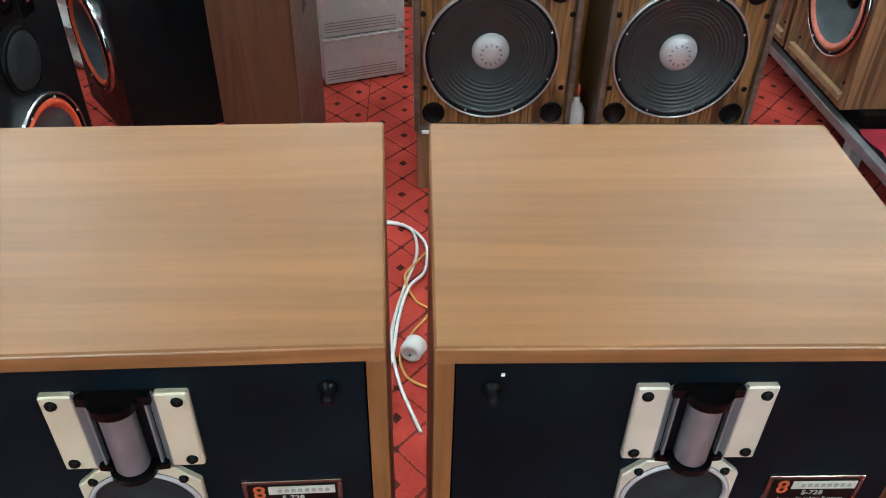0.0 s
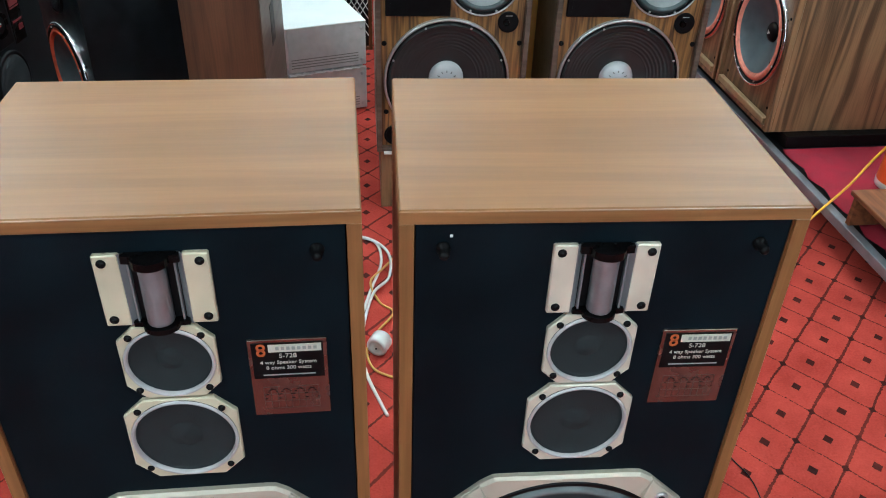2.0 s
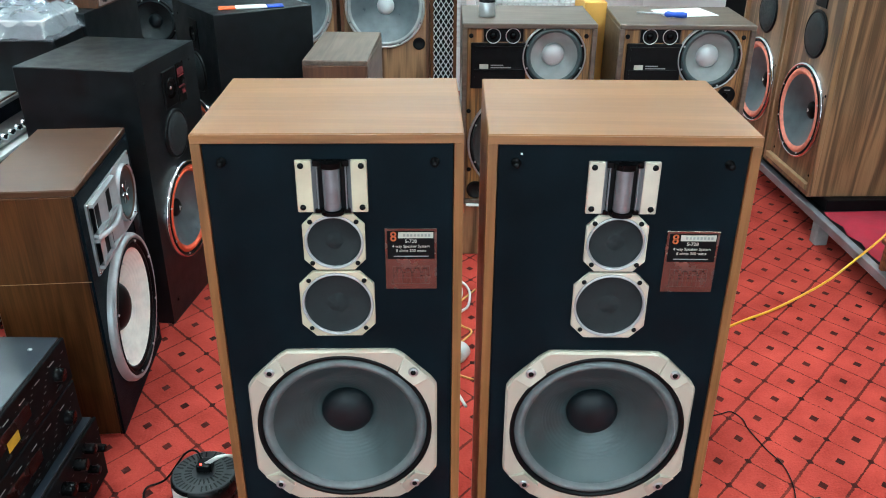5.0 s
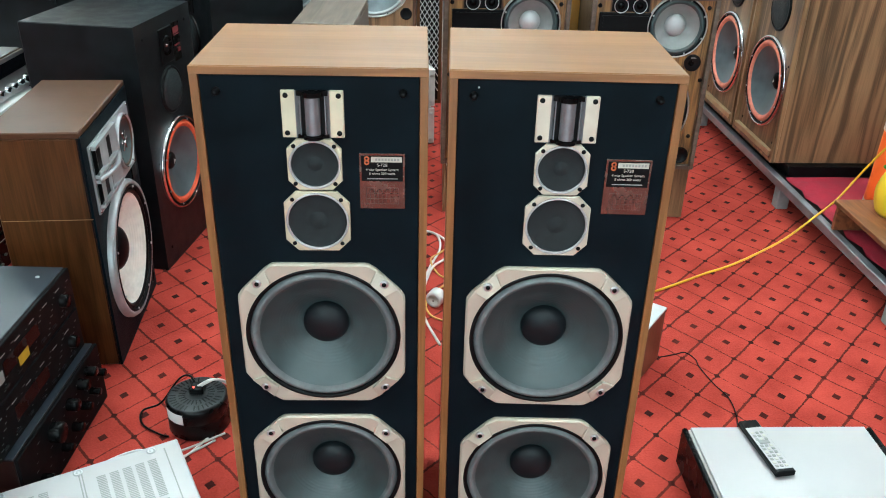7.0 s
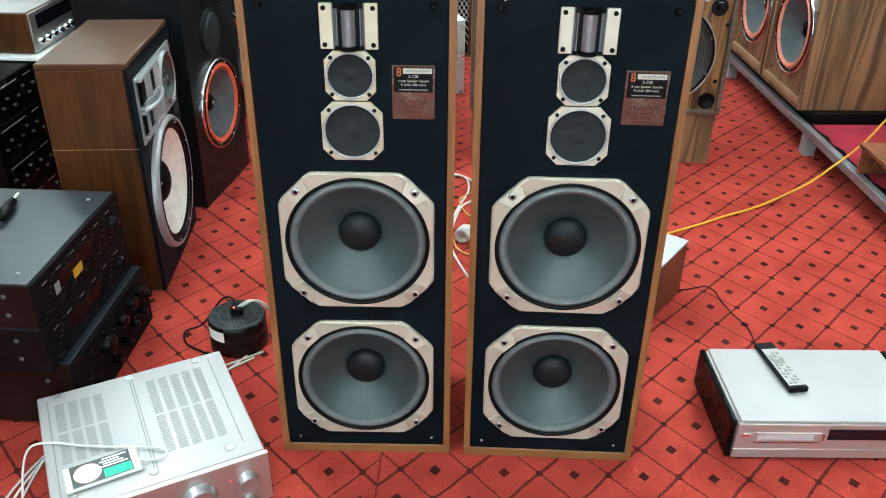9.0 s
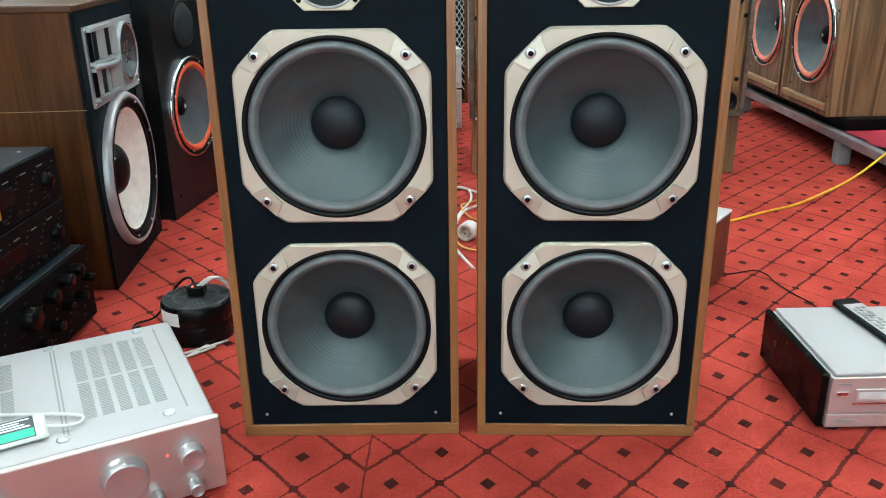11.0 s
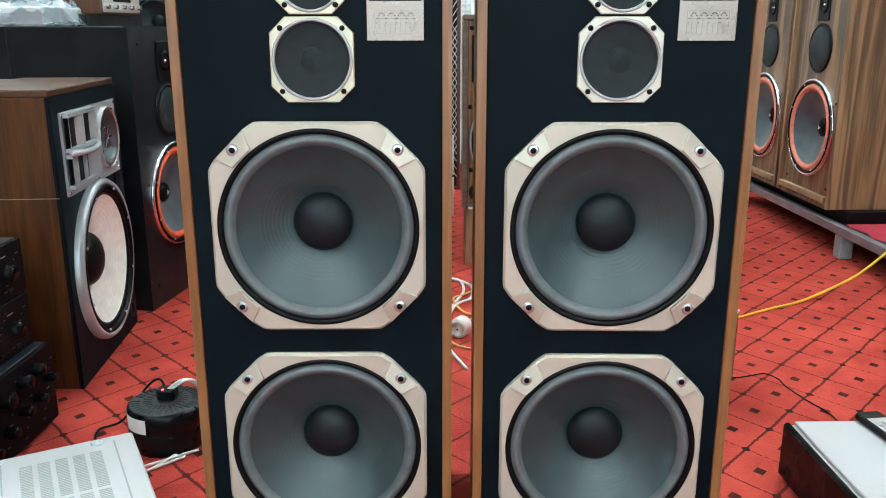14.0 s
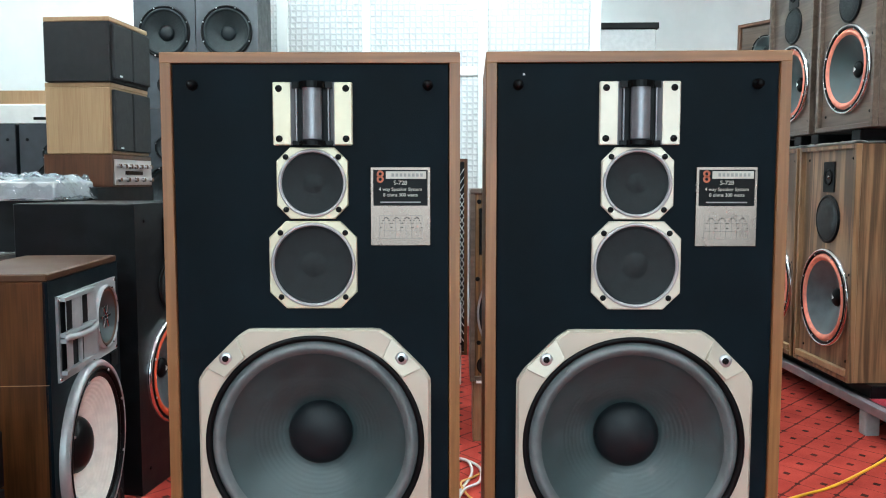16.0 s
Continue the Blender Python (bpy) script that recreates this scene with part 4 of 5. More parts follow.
part("front_beam", box(0, 2.35, 0.0, 0.032, 0.098, 0.134, 0.002), RACK_STEEL, rack, "grey angle-steel beam")
part("deck", box(0, 2.35, 0.034, 1.3, 0.10, 0.128, 0.001), BLACK, rack)
for x in (0.05, 1.20, 2.2):
    part("foot", box(x, x + 0.055, 0.004, 0.06, 0.0, 0.0975, 0.004), CONCRETE, rack, "grey block foot")
    part("foot", box(x, x + 0.08, 1.1, 1.18, 0.0, 0.0995, 0.004), CONCRETE, rack)
part("riser", box(0.02, 1.18, 0.06, 0.7, 0.1285, 0.1795, 0.002), BLACK, rack)
cl = bmesh.new()
grid = [[cl.verts.new((1.19 + 1.16 * a / 30, 0.05 + 1.2 * b / 20 - (0.012 * math.sin(a * 1.3) + 0.012 * noise.noise(Vector((a * 0.5, 0, 4))) if b == 0 else 0), 0.1315 + 0.006 * max(0, noise.noise(Vector((a * 0.4, b * 0.4, 2)))))) for b in range(21)] for a in range(31)]
for a in range(30):
    for b in range(20):
        cl.faces.new((grid[a][b], grid[a + 1][b], grid[a + 1][b + 1], grid[a][b + 1]))
cloth = thing("cloth", pose(1.484, 3.72, 0, 0, 0, -87.2), "crimson cloth spread over the steel platform", "cloth")
part("sheet", cl, RED_CLOTH, cloth, "", True)

table = thing("low_table", pose(1.569, 2.005, 0.1385, 0, 0, -87.5), "low brown wooden table on crimson cloth", "table")
part("tabletop", box(0, 0.55, 0, 0.62, 0.102, 0.120, 0.002), DARK_BOARD, table)
for x0 in (0.015, 0.515):
    part("end_board", box(x0, x0 + 0.02, 0.006, 0.60, 0.0, 0.1015, 0.002), DARK_BOARD, table)

bottle = thing("vacuum_flask", pose(1.900, 2.225, 0.1385), "orange plastic vacuum flask with white lid and handle", "flask")
part("body", lathe([(0, 0.004), (0.082, 0.004), (0.087, 0.024), (0.086, 0.05), (0.080, 0.325), (0.074, 0.336)], 0, 0, 0, 48, None, "Z"), ORANGE, bottle, "orange flask body", True)
part("base_ring", lathe([(0, 0.0), (0.083, 0.0), (0.0885, 0.004), (0.0885, 0.022), (0.0872, 0.026)], 0, 0, 0, 48, None, "Z"), WHITE, bottle, "white base ring", True)
part("collar", lathe([(0.0795, 0.326), (0.083, 0.33), (0.082, 0.362), (0.062, 0.378), (0.05, 0.385)], 0, 0, 0, 48, None, "Z"), WHITE, bottle, "white collar", True)
part("lid", lathe([(0.049, 0.384), (0.051, 0.388), (0.050, 0.45), (0.042, 0.462), (0, 0.464)], 0, 0, 0, 32, None, "Z"), WHITE, bottle, "white screw lid", True)
part("handle", tube_mesh([(-0.083, 0.0, 0.345), (-0.088, 0.0, 0.42), (-0.05, 0.0, 0.50), (0.0, 0.0, 0.515), (0.05, 0.0, 0.50), (0.088, 0.0, 0.42), (0.083, 0.0, 0.345)], 0.006), WHITE, bottle, "white carrying handle", True)
for k, (a, z) in enumerate(((222, 0.195), (236, 0.20), (250, 0.19), (262, 0.205))):
    bm = lathe([(0, 0.0), (0.020, 0.0005), (0.017, 0.002), (0, 0.0025)], 0, 0, 0, 14, None, "Z")
    bmesh.ops.transform(bm, matrix=Matrix.Rotation(math.radians(a), 4, "Z") @ Matrix.Translation((0.0825, 0, z)) @ Matrix.Rotation(math.radians(90), 4, "Y") @ Matrix.Diagonal((0.55, 1.0, 1.0, 1.0)), verts=bm.verts)
    part("printed_leaf", bm, GREEN, bottle, "green printed leaf")
jar = thing("yellow_jar", pose(1.735, 1.87, 0.2590), "yellow ribbed plastic jar standing on the table", "jar")
part("body", lathe([(0, 0), (0.056, 0), (0.060, 0.006)] + [(0.060 + 0.022 * math.sin(math.pi * (k + 2) / 28) + 0.0016 * (k % 2), 0.010 + k * 0.0062) for k in range(25)] + [(0.058, 0.166), (0.052, 0.170)], 0, 0, 0, 40, None, "Z"), YELLOW_PLASTIC, jar, "", True)
part("lid", lathe([(0.051, 0.169), (0.060, 0.171), (0.060, 0.182), (0.045, 0.190), (0, 0.193)], 0, 0, 0, 36, None, "Z"), YELLOW_PLASTIC, jar, "", True)
cup = thing("small_jar", pose(1.695, 1.75, 0.2590), "small black jar with white lid on the table", "jar")
part("cup", lathe([(0, 0), (0.030, 0), (0.034, 0.006), (0.034, 0.030), (0.031, 0.031)], 0, 0, 0, 32, None, "Z"), BLACK, cup, "", True)
part("lid", lathe([(0.0305, 0.0305), (0.0325, 0.032), (0.031, 0.040), (0, 0.042)], 0, 0, 0, 32, None, "Z"), WHITE, cup, "white lid", True)


# ---- behind: pair of striped four-driver speakers on stands ----
def striped_speaker(m, label):
    sp = cabinet("striped_speaker", m, 0.53, 0.40, 0.75, GREY_WOOD, label, STRIPED, GREY_WOOD, "pair of striped speakers", 0.02, 0.003, "speaker", [(0.250, 0.266, 0.204), (0.366, 0.622, 0.114)])
    y = 0.0198
    driver(sp, 0.250, 0.266, 0.214, y, RIBBED, BLACK, RIBBED, SATIN, "woofer", 0.035, 0.06, 0.29, 0.17, STEEL, 0.014, 0.5, None, 12, 0.04, 0.0007)
    driver(sp, 0.366, 0.622, 0.121, y, PALE_CONE, BLACK, CONE, SATIN, "midbass_driver", 0.06, 0.17, 0.37, 0.35, STEEL, 0.012, 0.55)
    h = part("horn", box(0.035, 0.255, y - 0.010, y + 0.001, 0.495, 0.675, 0.003), BLACK, sp, "black twin-slot horn plate")
    for z in (0.515, 0.605):
        part("slot", box(0.052, 0.238, y - 0.0115, y - 0.0102, z, z + 0.052, 0), BLACK, h)
        part("slot_lip", box(0.048, 0.242, y - 0.016, y - 0.0102, z + 0.0525, z + 0.058, 0.001), BLACK, h)
    part("silver_label", box(0.07, 0.105, y - 0.0118, y - 0.0102, 0.574, 0.592, 0), IVORY_PRINT, h)
    for k, wd in ((0, 0.05), (1, 0.08)):
        part("text_bar", box(0.115, 0.115 + wd, y - 0.0114, y - 0.0102, 0.586 - 0.009 * k, 0.590 - 0.009 * k, 0), GREY_PRINT, h)
    tp = part("tweeter_plate", box(0.085, 0.24, y - 0.005, y + 0.001, 0.678, 0.728, 0.002), BLACK, sp)
    for x in (0.122, 0.200):
        tw = part("tweeter", lathe([(0.033, -0.005), (0.033, -0.009), (0.029, -0.010), (0.027, -0.005), (0.014, -0.002), (0.0135, -0.006), (0.008, -0.010), (0, -0.011)], x, 0.702, y, 32), BLACK_GLOSS, tp, "", True)
        part("ring", lathe([(0.030, -0.0100), (0.029, -0.0112), (0.027, -0.0105), (0.0265, -0.0098)], x, 0.702, y, 32), STEEL, tw, "", True)
    dial = part("control_dial", lathe([(0.036, 0.001), (0.036, -0.004), (0.034, -0.005), (0, -0.005)], 0.455, 0.474, y, 36), BLACK, sp, "round black level control")
    part("knob", lathe([(0.011, -0.005), (0.010, -0.016), (0, -0.016)], 0.448, 0.474, y, 20), BLACK_GLOSS, dial)
    part("print_bar", box(0.445, 0.468, y - 0.0056, y - 0.005, 0.494, 0.497, 0), GREY_PRINT, dial)
    for x in (0.065, 0.465):
        part("port", lathe([(0.038, 0.001), (0.038, -0.004), (0.034, -0.006), (0.031, -0.002), (0.030, -0.0008), (0, -0.0008)], x, 0.060, y, 32), BLACK, sp, "", True)
    screws([(0.035, 0.70), (0.49, 0.70), (0.035, 0.15), (0.49, 0.15), (0.03, 0.40), (0.50, 0.40)], y, 0.009, sp, BLACK, "grille_socket", 0.005)
    return sp


STRIPED_SIZE = Matrix.Diagonal((0.95, 0.95, 0.97, 1.0))
for x, y, yaw in ((0.006, 2.335, 0.8), (0.592, 2.340, -0.5)):
    st = cabinet("speaker_stand", pose(x + 0.012, y + 0.015, 0, 0, 0, yaw), 0.482, 0.34, 0.235, WALNUT, "brown wooden box stand under a speaker", None, None, "striped speaker stands", 0, 0.003, "stand")
    striped_speaker(pose(x, y, 0.237, 0, 0, yaw) @ STRIPED_SIZE, "grey-brown speaker with striped veneer front and silver domes")
strip = thing("card_strip", pose(0.03, 2.325, 0.235), "thin pale card edge under the striped speaker", "card")
part("card", box(0, 0.47, 0, 0.0095, -0.002, 0.006, 0), PAPER, strip)
paper = thing("paper", pose(0.80, 2.47, 0.9650, 0, 0, 14), "white paper sheet lying on the speaker top", "paper")
part("sheet", box(0, 0.21, 0, 0.16, 0, 0.0025, 0), PAPER, paper)
driver_tool = thing("screwdriver", pose(0.86, 2.44, 0.980, 0, 0, 160), "blue handled screwdriver on the speaker top", "screwdriver")
part("handle", lathe([(0, 0), (0.010, 0.002), (0.012, 0.02), (0.009, 0.05), (0.012, 0.075), (0.006, 0.085)], 0, 0, 0, 16, None, "X"), BLUE, driver_tool, "", True)
part("shaft", lathe([(0.003, 0.085), (0.003, 0.19), (0, 0.191)], 0, 0, 0, 10, None, "X"), STEEL, driver_tool, "", True)
glass_jar = thing("small_jar", pose(0.10, 2.48, 0.9648), "small steel lidded jar on the speaker top", "jar")
part("jar", lathe([(0, 0), (0.03, 0), (0.032, 0.005), (0.032, 0.05), (0.028, 0.055)], 0, 0, 0, 24, None, "Z"), STEEL, glass_jar, "", True)
part("lid", lathe([(0.031, 0.055), (0.031, 0.068), (0, 0.069)], 0, 0, 0, 24, None, "Z"), BLACK, glass_jar, "", True)
ybox = thing("yellow_carton", pose(0.507, 2.68, 0), "tall orange-yellow carton between the striped speakers", "carton")
part("carton", box(0, 0.09, 0, 0.3, 0.0, 0.985, 0.003), mat("ochre_card", (0.62, 0.33, 0.06), 0.6, 0, 10, 0.12), ybox)


# ---- stacked silver amplifiers at the back ----
SILVER_SIZE = Matrix.Diagonal((0.93, 0.93, 1.0, 1.0))
for k in range(2):
    a = thing("power_amplifier", pose(-0.360, 3.105, 0.0 + k * 0.205, 0, 0, 20) @ SILVER_SIZE, "silver grey amplifier with ribbed front in a stack", "amplifier", "stacked silver amplifiers")
    part("body", box(0, 0.365, 0.002, 0.40, 0.008, 0.195, 0.003), ALU_GREY, a)
    part("faceplate", box(-0.003, 0.368, -0.008, 0.0018, 0.006, 0.197, 0.002), ALU_GREY, a)
    for j in range(4):
        part("groove_line", box(0.01, 0.33, -0.0088, -0.008, 0.024 + j * 0.012, 0.028 + j * 0.012, 0), GREY_PRINT, a)
    screws([(0.348, 0.03), (0.348, 0.17)], -0.008, 0.009, a, STEEL, "bolt", 0.005)
    for x in (0.03, 0.32):
        part("foot", box(x, x + 0.03, 0.03, 0.06, 0, 0.0078, 0), BLACK, a)
sheet = thing("paper", pose(-0.360, 3.105, 0.4025, 0, 0, 20) @ SILVER_SIZE, "white sheet lying on top of stacked amplifiers", "paper")
part("sheet", box(-0.01, 0.37, -0.01, 0.40, 0, 0.004, 0.001), PAPER, sheet)
film = thing("wrapping_film", pose(-0.360, 3.105, 0.1975, 0, 0, 20) @ SILVER_SIZE, "crumpled white film between the amplifiers", "film")
bm = bmesh.new()
row = [(0.365 * a / 30, -0.014 - 0.004 * math.sin(a * 1.7), 0.0035 + 0.003 * math.sin(a * 2.3)) for a in range(31)]
vs = [[bm.verts.new((x, y + dy, z + dz)) for dy, dz in ((0, 0.0), (0.02, 0.001), (0.02, -0.002), (0, -0.003))] for x, y, z in row]
for a, b in zip(vs, vs[1:]):
    for j in range(4):
        bm.faces.new((a[j], a[(j + 1) % 4], b[(j + 1) % 4], b[j]))
part("film", bm, PAPER, film)

sub = cabinet("subwoofer", pose(-0.350, 2.322, 0, 0, 0, 89), 0.525, 0.25, 0.825, MAHOGANY, "mahogany veneer box speaker with slot in pale front", GREY_WOOD, GREY_WOOD, "", 0, 0.003)
part("slot", box(0.20, 0.29, -0.001, 0.003, 0.55, 0.69, 0), BLACK, sub, "black slot opening")

# ---- far speakers ----
for x in (-1.184, -0.664):
    f = cabinet("studio_speaker", pose(x, 3.95, 0, 0, 0, 0), 0.50, 0.40, 1.12, MAHOGANY, "brown studio speaker with large pale woofer and silver dome", WALNUT, None, "far studio speakers", 0.012, 0.003, "speaker", [(0.25, 0.73, 0.213)])
    driver(f, 0.25, 0.73, 0.225, 0.0118, GREY_CONE, STEEL, PALE_CONE, SATIN, "woofer", 0.05, 0.10, 0.22, 0.3)
    part("port", lathe([(0.035, 0.001), (0.035, -0.004), (0.028, -0.0008), (0, -0.0008)], 0.44, 0.53, 0.0118, 28), BLACK, f, "", True)
lat = cabinet("lattice_speaker", pose(-0.160, 3.93, 0, 0, 0, 0), 0.15, 0.35, 1.12, WALNUT_DARK, "dark speaker with carved lattice grille front", BLACK, None, "far studio speakers", 0.012)
bm = bmesh.new()
for k in range(-6, 26):
    for s in (1, -1):
        one = box(-0.13, 0.13, 0.002, 0.010, -0.004, 0.004, 0)
        bmesh.ops.transform(one, matrix=Matrix.Translation((0.075, 0, 0.045 * k + 0.12)) @ Matrix.Rotation(s * math.radians(52), 4, "Y"), verts=one.verts)
        bmesh.ops.delete(one, geom=[v for v in one.verts if not 0.03 < v.co.z < 1.09], context="VERTS")
        for v in one.verts:
            v.co.x = min(max(v.co.x, 0.010), 0.140)
        tmp = bpy.data.meshes.new("tmp")
        one.to_mesh(tmp)
        one.free()
        bm.from_mesh(tmp)
        bpy.data.meshes.remove(tmp)
part("lattice", bm, ALU_GREY, lat, "carved lattice grille")


def tower(m, h, label, group, drivers, w=0.345, d=0.32):
    t = cabinet("tower_speaker", m, w, d, h, BLACK_ASH, label, mat("charcoal_front", (0.035, 0.04, 0.048), 0.45, 0, 20, 0.2), None, group, 0, 0.006, "speaker", [(w / 2, z, r * 0.95) for z, r in drivers])
    for z, r in drivers:
        driver(t, w / 2, z, r, 0.0, MESH, BLACK, CAP, CAP, "woofer", 0.08, 0.14, 0.30, 0.3)
    screws([(0.04, h - 0.08), (w - 0.04, h - 0.08), (0.04, 0.05), (w - 0.04, 0.05)], 0.0, 0.008, t, BLACK, "grille_socket", 0.004)
    return t


for x in (-1.875, -1.525):
    lower = tower(pose(x, 3.9, 0), 1.40, "charcoal tower speaker standing below another", "lower charcoal towers", ((1.18, 0.07), (0.95, 0.13), (0.655, 0.13)))
    up = tower(pose(x, 3.9, 1.402), 0.95, "charcoal tower speaker stacked high on another", "upper charcoal towers", ((0.42, 0.145), (0.72, 0.10)))
    part("port", lathe([(0.05, 0.0), (0.05, -0.004), (0.044, -0.0008), (0, -0.0008)], 0.1725, 0.13, -0.0002, 28), BLACK, up, "", True)
for x in (-2.61, -2.25):
    t = tower(pose(x, 3.35, 0.0), 1.28, "dark two-way tower speaker by the wall", "wall tower speakers", ((1.13, 0.05), (1.0, 0.085), (0.78, 0.11)), 0.34, 0.3)
white_box = thing("white_box", pose(-2.70, 3.40, 1.281), "white flat appliance lying on tower speakers", "box")
part("body", box(0, 0.85, 0, 0.3, 0, 0.10, 0.006), WHITE, white_box)
part("vent", box(0.5, 0.66, -0.001, 0.002, 0.02, 0.035, 0), BLACK, white_box)
carton = thing("carton", pose(-2.50, 3.43, 1.382), "flat brown cardboard carton on the white box", "carton")
part("carton", box(0, 0.6, 0, 0.25, 0, 0.07, 0.002), TAN_WOOD, carton)

# ---- stack of bookshelf speakers on a silver tuner ----
base = cabinet("tower_speaker", pose(-1.45, 2.45, 0, 0, 0, 87), 0.50, 0.46, 0.968, BLACK_ASH, "black ash cabinet supporting a hi-fi stack", BLACK_ASH)
tuner = thing("tuner", pose(-1.43, 2.55, 0.969, 0, 0, 87), "silver faced tuner in brown wooden case", "tuner")
part("case", box(0, 0.36, 0.002, 0.29, 0.0, 0.132, 0.003), MAHOGANY, tuner)
fp = part("faceplate", box(0.012, 0.348, -0.003, 0.0015, 0.008, 0.112, 0.001), ALU_FACE, tuner)
for r_, n in ((0.085, 7), (0.03, 5)):
    for k in range(n):
        x = 0.035 + k * 0.29 / (n - 1)
        part("knob", lathe([(0.010, -0.002), (0.009, -0.018), (0, -0.018)], x, r_, -0.001, 16), CHROME, fp)
part("dial", box(0.10, 0.26, -0.0045, -0.003, 0.05, 0.066, 0), DARK_GLASS, fp)
for z, side, top, h in ((1.102, TAN_WOOD, TAN_WOOD, 0.285), (1.388, CLOTH_BLACK, TAN_WOOD, 0.255)):
    b = cabinet("bookshelf_speaker", pose(-1.43 + (0.0 if h > 0.26 else 0.01), 2.55 - (0 if h > 0.26 else 0.015), z, 0, 0, 87), 0.345, 0.275, h, side, "bookshelf speaker with black cloth grille, tan top", None, top, "stacked bookshelf speakers")
    part("grille", box(0.012, 0.168, -0.012, 0.003, 0.012, h - 0.028, 0.004), CLOTH_BLACK, b)
    part("grille", box(0.176, 0.335, -0.012, 0.003, 0.012, h - 0.028, 0.004), CLOTH_BLACK, b)
    part("badge", box(0.05, 0.075, -0.0135, -0.012, 0.022, 0.029, 0), CHROME, b)

crate = cabinet("tower_speaker", pose(-1.46, 2.19, 0, 0, 0, 90), 0.25, 0.66, 0.92, BLACK_ASH, "black cabinet under plastic-wrapped equipment", BLACK_ASH)
wrap = thing("wrapped_amplifier", pose(-2.09, 2.16, 0.921), "amplifier wrapped in crumpled clear plastic", "amplifier")
part("case", box(0.02, 0.60, 0.03, 0.34, 0, 0.07, 0.004), ALU_GREY, wrap)
bm = bmesh.new()
grid = [[bm.verts.new((0.64 * a / 34, 0.38 * b / 26, max(0.004, 0.085 * min(1, min(a, 34 - a) / 3.0) * min(1, min(b, 26 - b) / 3.0) + 0.035 * noise.noise(Vector((a * 0.42, b * 0.42, 9))) + 0.012 * noise.noise(Vector((a * 1.2, b * 1.2, 3)))))) for b in range(27)] for a in range(35)]
for a in range(34):
    for b in range(26):
        bm.faces.new((grid[a][b], grid[a + 1][b], grid[a + 1][b + 1], grid[a][b + 1]))
part("plastic_wrap", bm, BAG, wrap, "crumpled clear plastic sheet")

# ---- silver receiver over dark equipment, far left ----
eq_base = pose(-1.63, 1.79, 0, 0, 0, 90)
for k, dx in [(k, dx) for dx in (-0.30, 0.14) for k in range(4)]:
    e = thing("hifi_component", eq_base @ pose(dx, 0.01, k * 0.142), "black hi-fi component with many small silver knobs", "hi-fi component", "stacked dark components")
    part("case", box(0, 0.43, 0.004, 0.36, 0.006, 0.138, 0.002), BLACK, e)
    f = part("faceplate", box(-0.004, 0.434, -0.004, 0.0038, 0.006, 0.138, 0.002), BLACK_GLOSS, e)
    for j in range(10):
        part("slider", box(0.03 + j * 0.038, 0.044 + j * 0.038, -0.012, -0.004, 0.03 + 0.012 * ((j * 7 + k * 3) % 5), 0.038 + 0.012 * ((j * 7 + k * 3) % 5), 0.001), DARK_STEEL, f)
    part("print_bar", box(0.03, 0.2, -0.005, -0.004, 0.112, 0.117, 0), GREY_PRINT, f)
    part("print_bar", box(0.25, 0.31, -0.005, -0.004, 0.112, 0.115, 0), GREY_PRINT, f)
    for x in (0.03, 0.38):
        part("foot", box(x, x + 0.02, 0.03, 0.05, 0, 0.0058, 0), BLACK, e)
brd = thing("shelf_board", eq_base @ pose(0.05, 0, 0.570), "thin white board under the silver receiver", "board")
part("board", box(-0.03, 0.47, -0.04, 0.36, 0, 0.012, 0.001), WHITE_PAINT, brd)
rc = thing("receiver", eq_base @ pose(0.06, 0, 0.583), "silver stereo receiver with row of round knobs", "receiver")
part("case", box(0, 0.42, 0.004, 0.34, 0.004, 0.150, 0.003), WALNUT_DARK, rc)
part("lid", box(0.01, 0.41, 0.01, 0.33, 0.1505, 0.154, 0.001), ALU, rc)
f = part("faceplate", box(0.006, 0.414, -0.004, 0.0038, 0.004, 0.150, 0.002), ALU_FACE, rc)
part("dial", box(0.05, 0.37, -0.0055, -0.004, 0.085, 0.135, 0.001), DARK_GLASS, f)
for j in range(7):
    r = 0.019 if j == 5 else 0.012
    part("knob", lathe([(r, -0.003), (r * 0.9, -0.024), (0, -0.024)], 0.045 + j * 0.053, 0.042, -0.001, 20), CHROME, f, "", True)

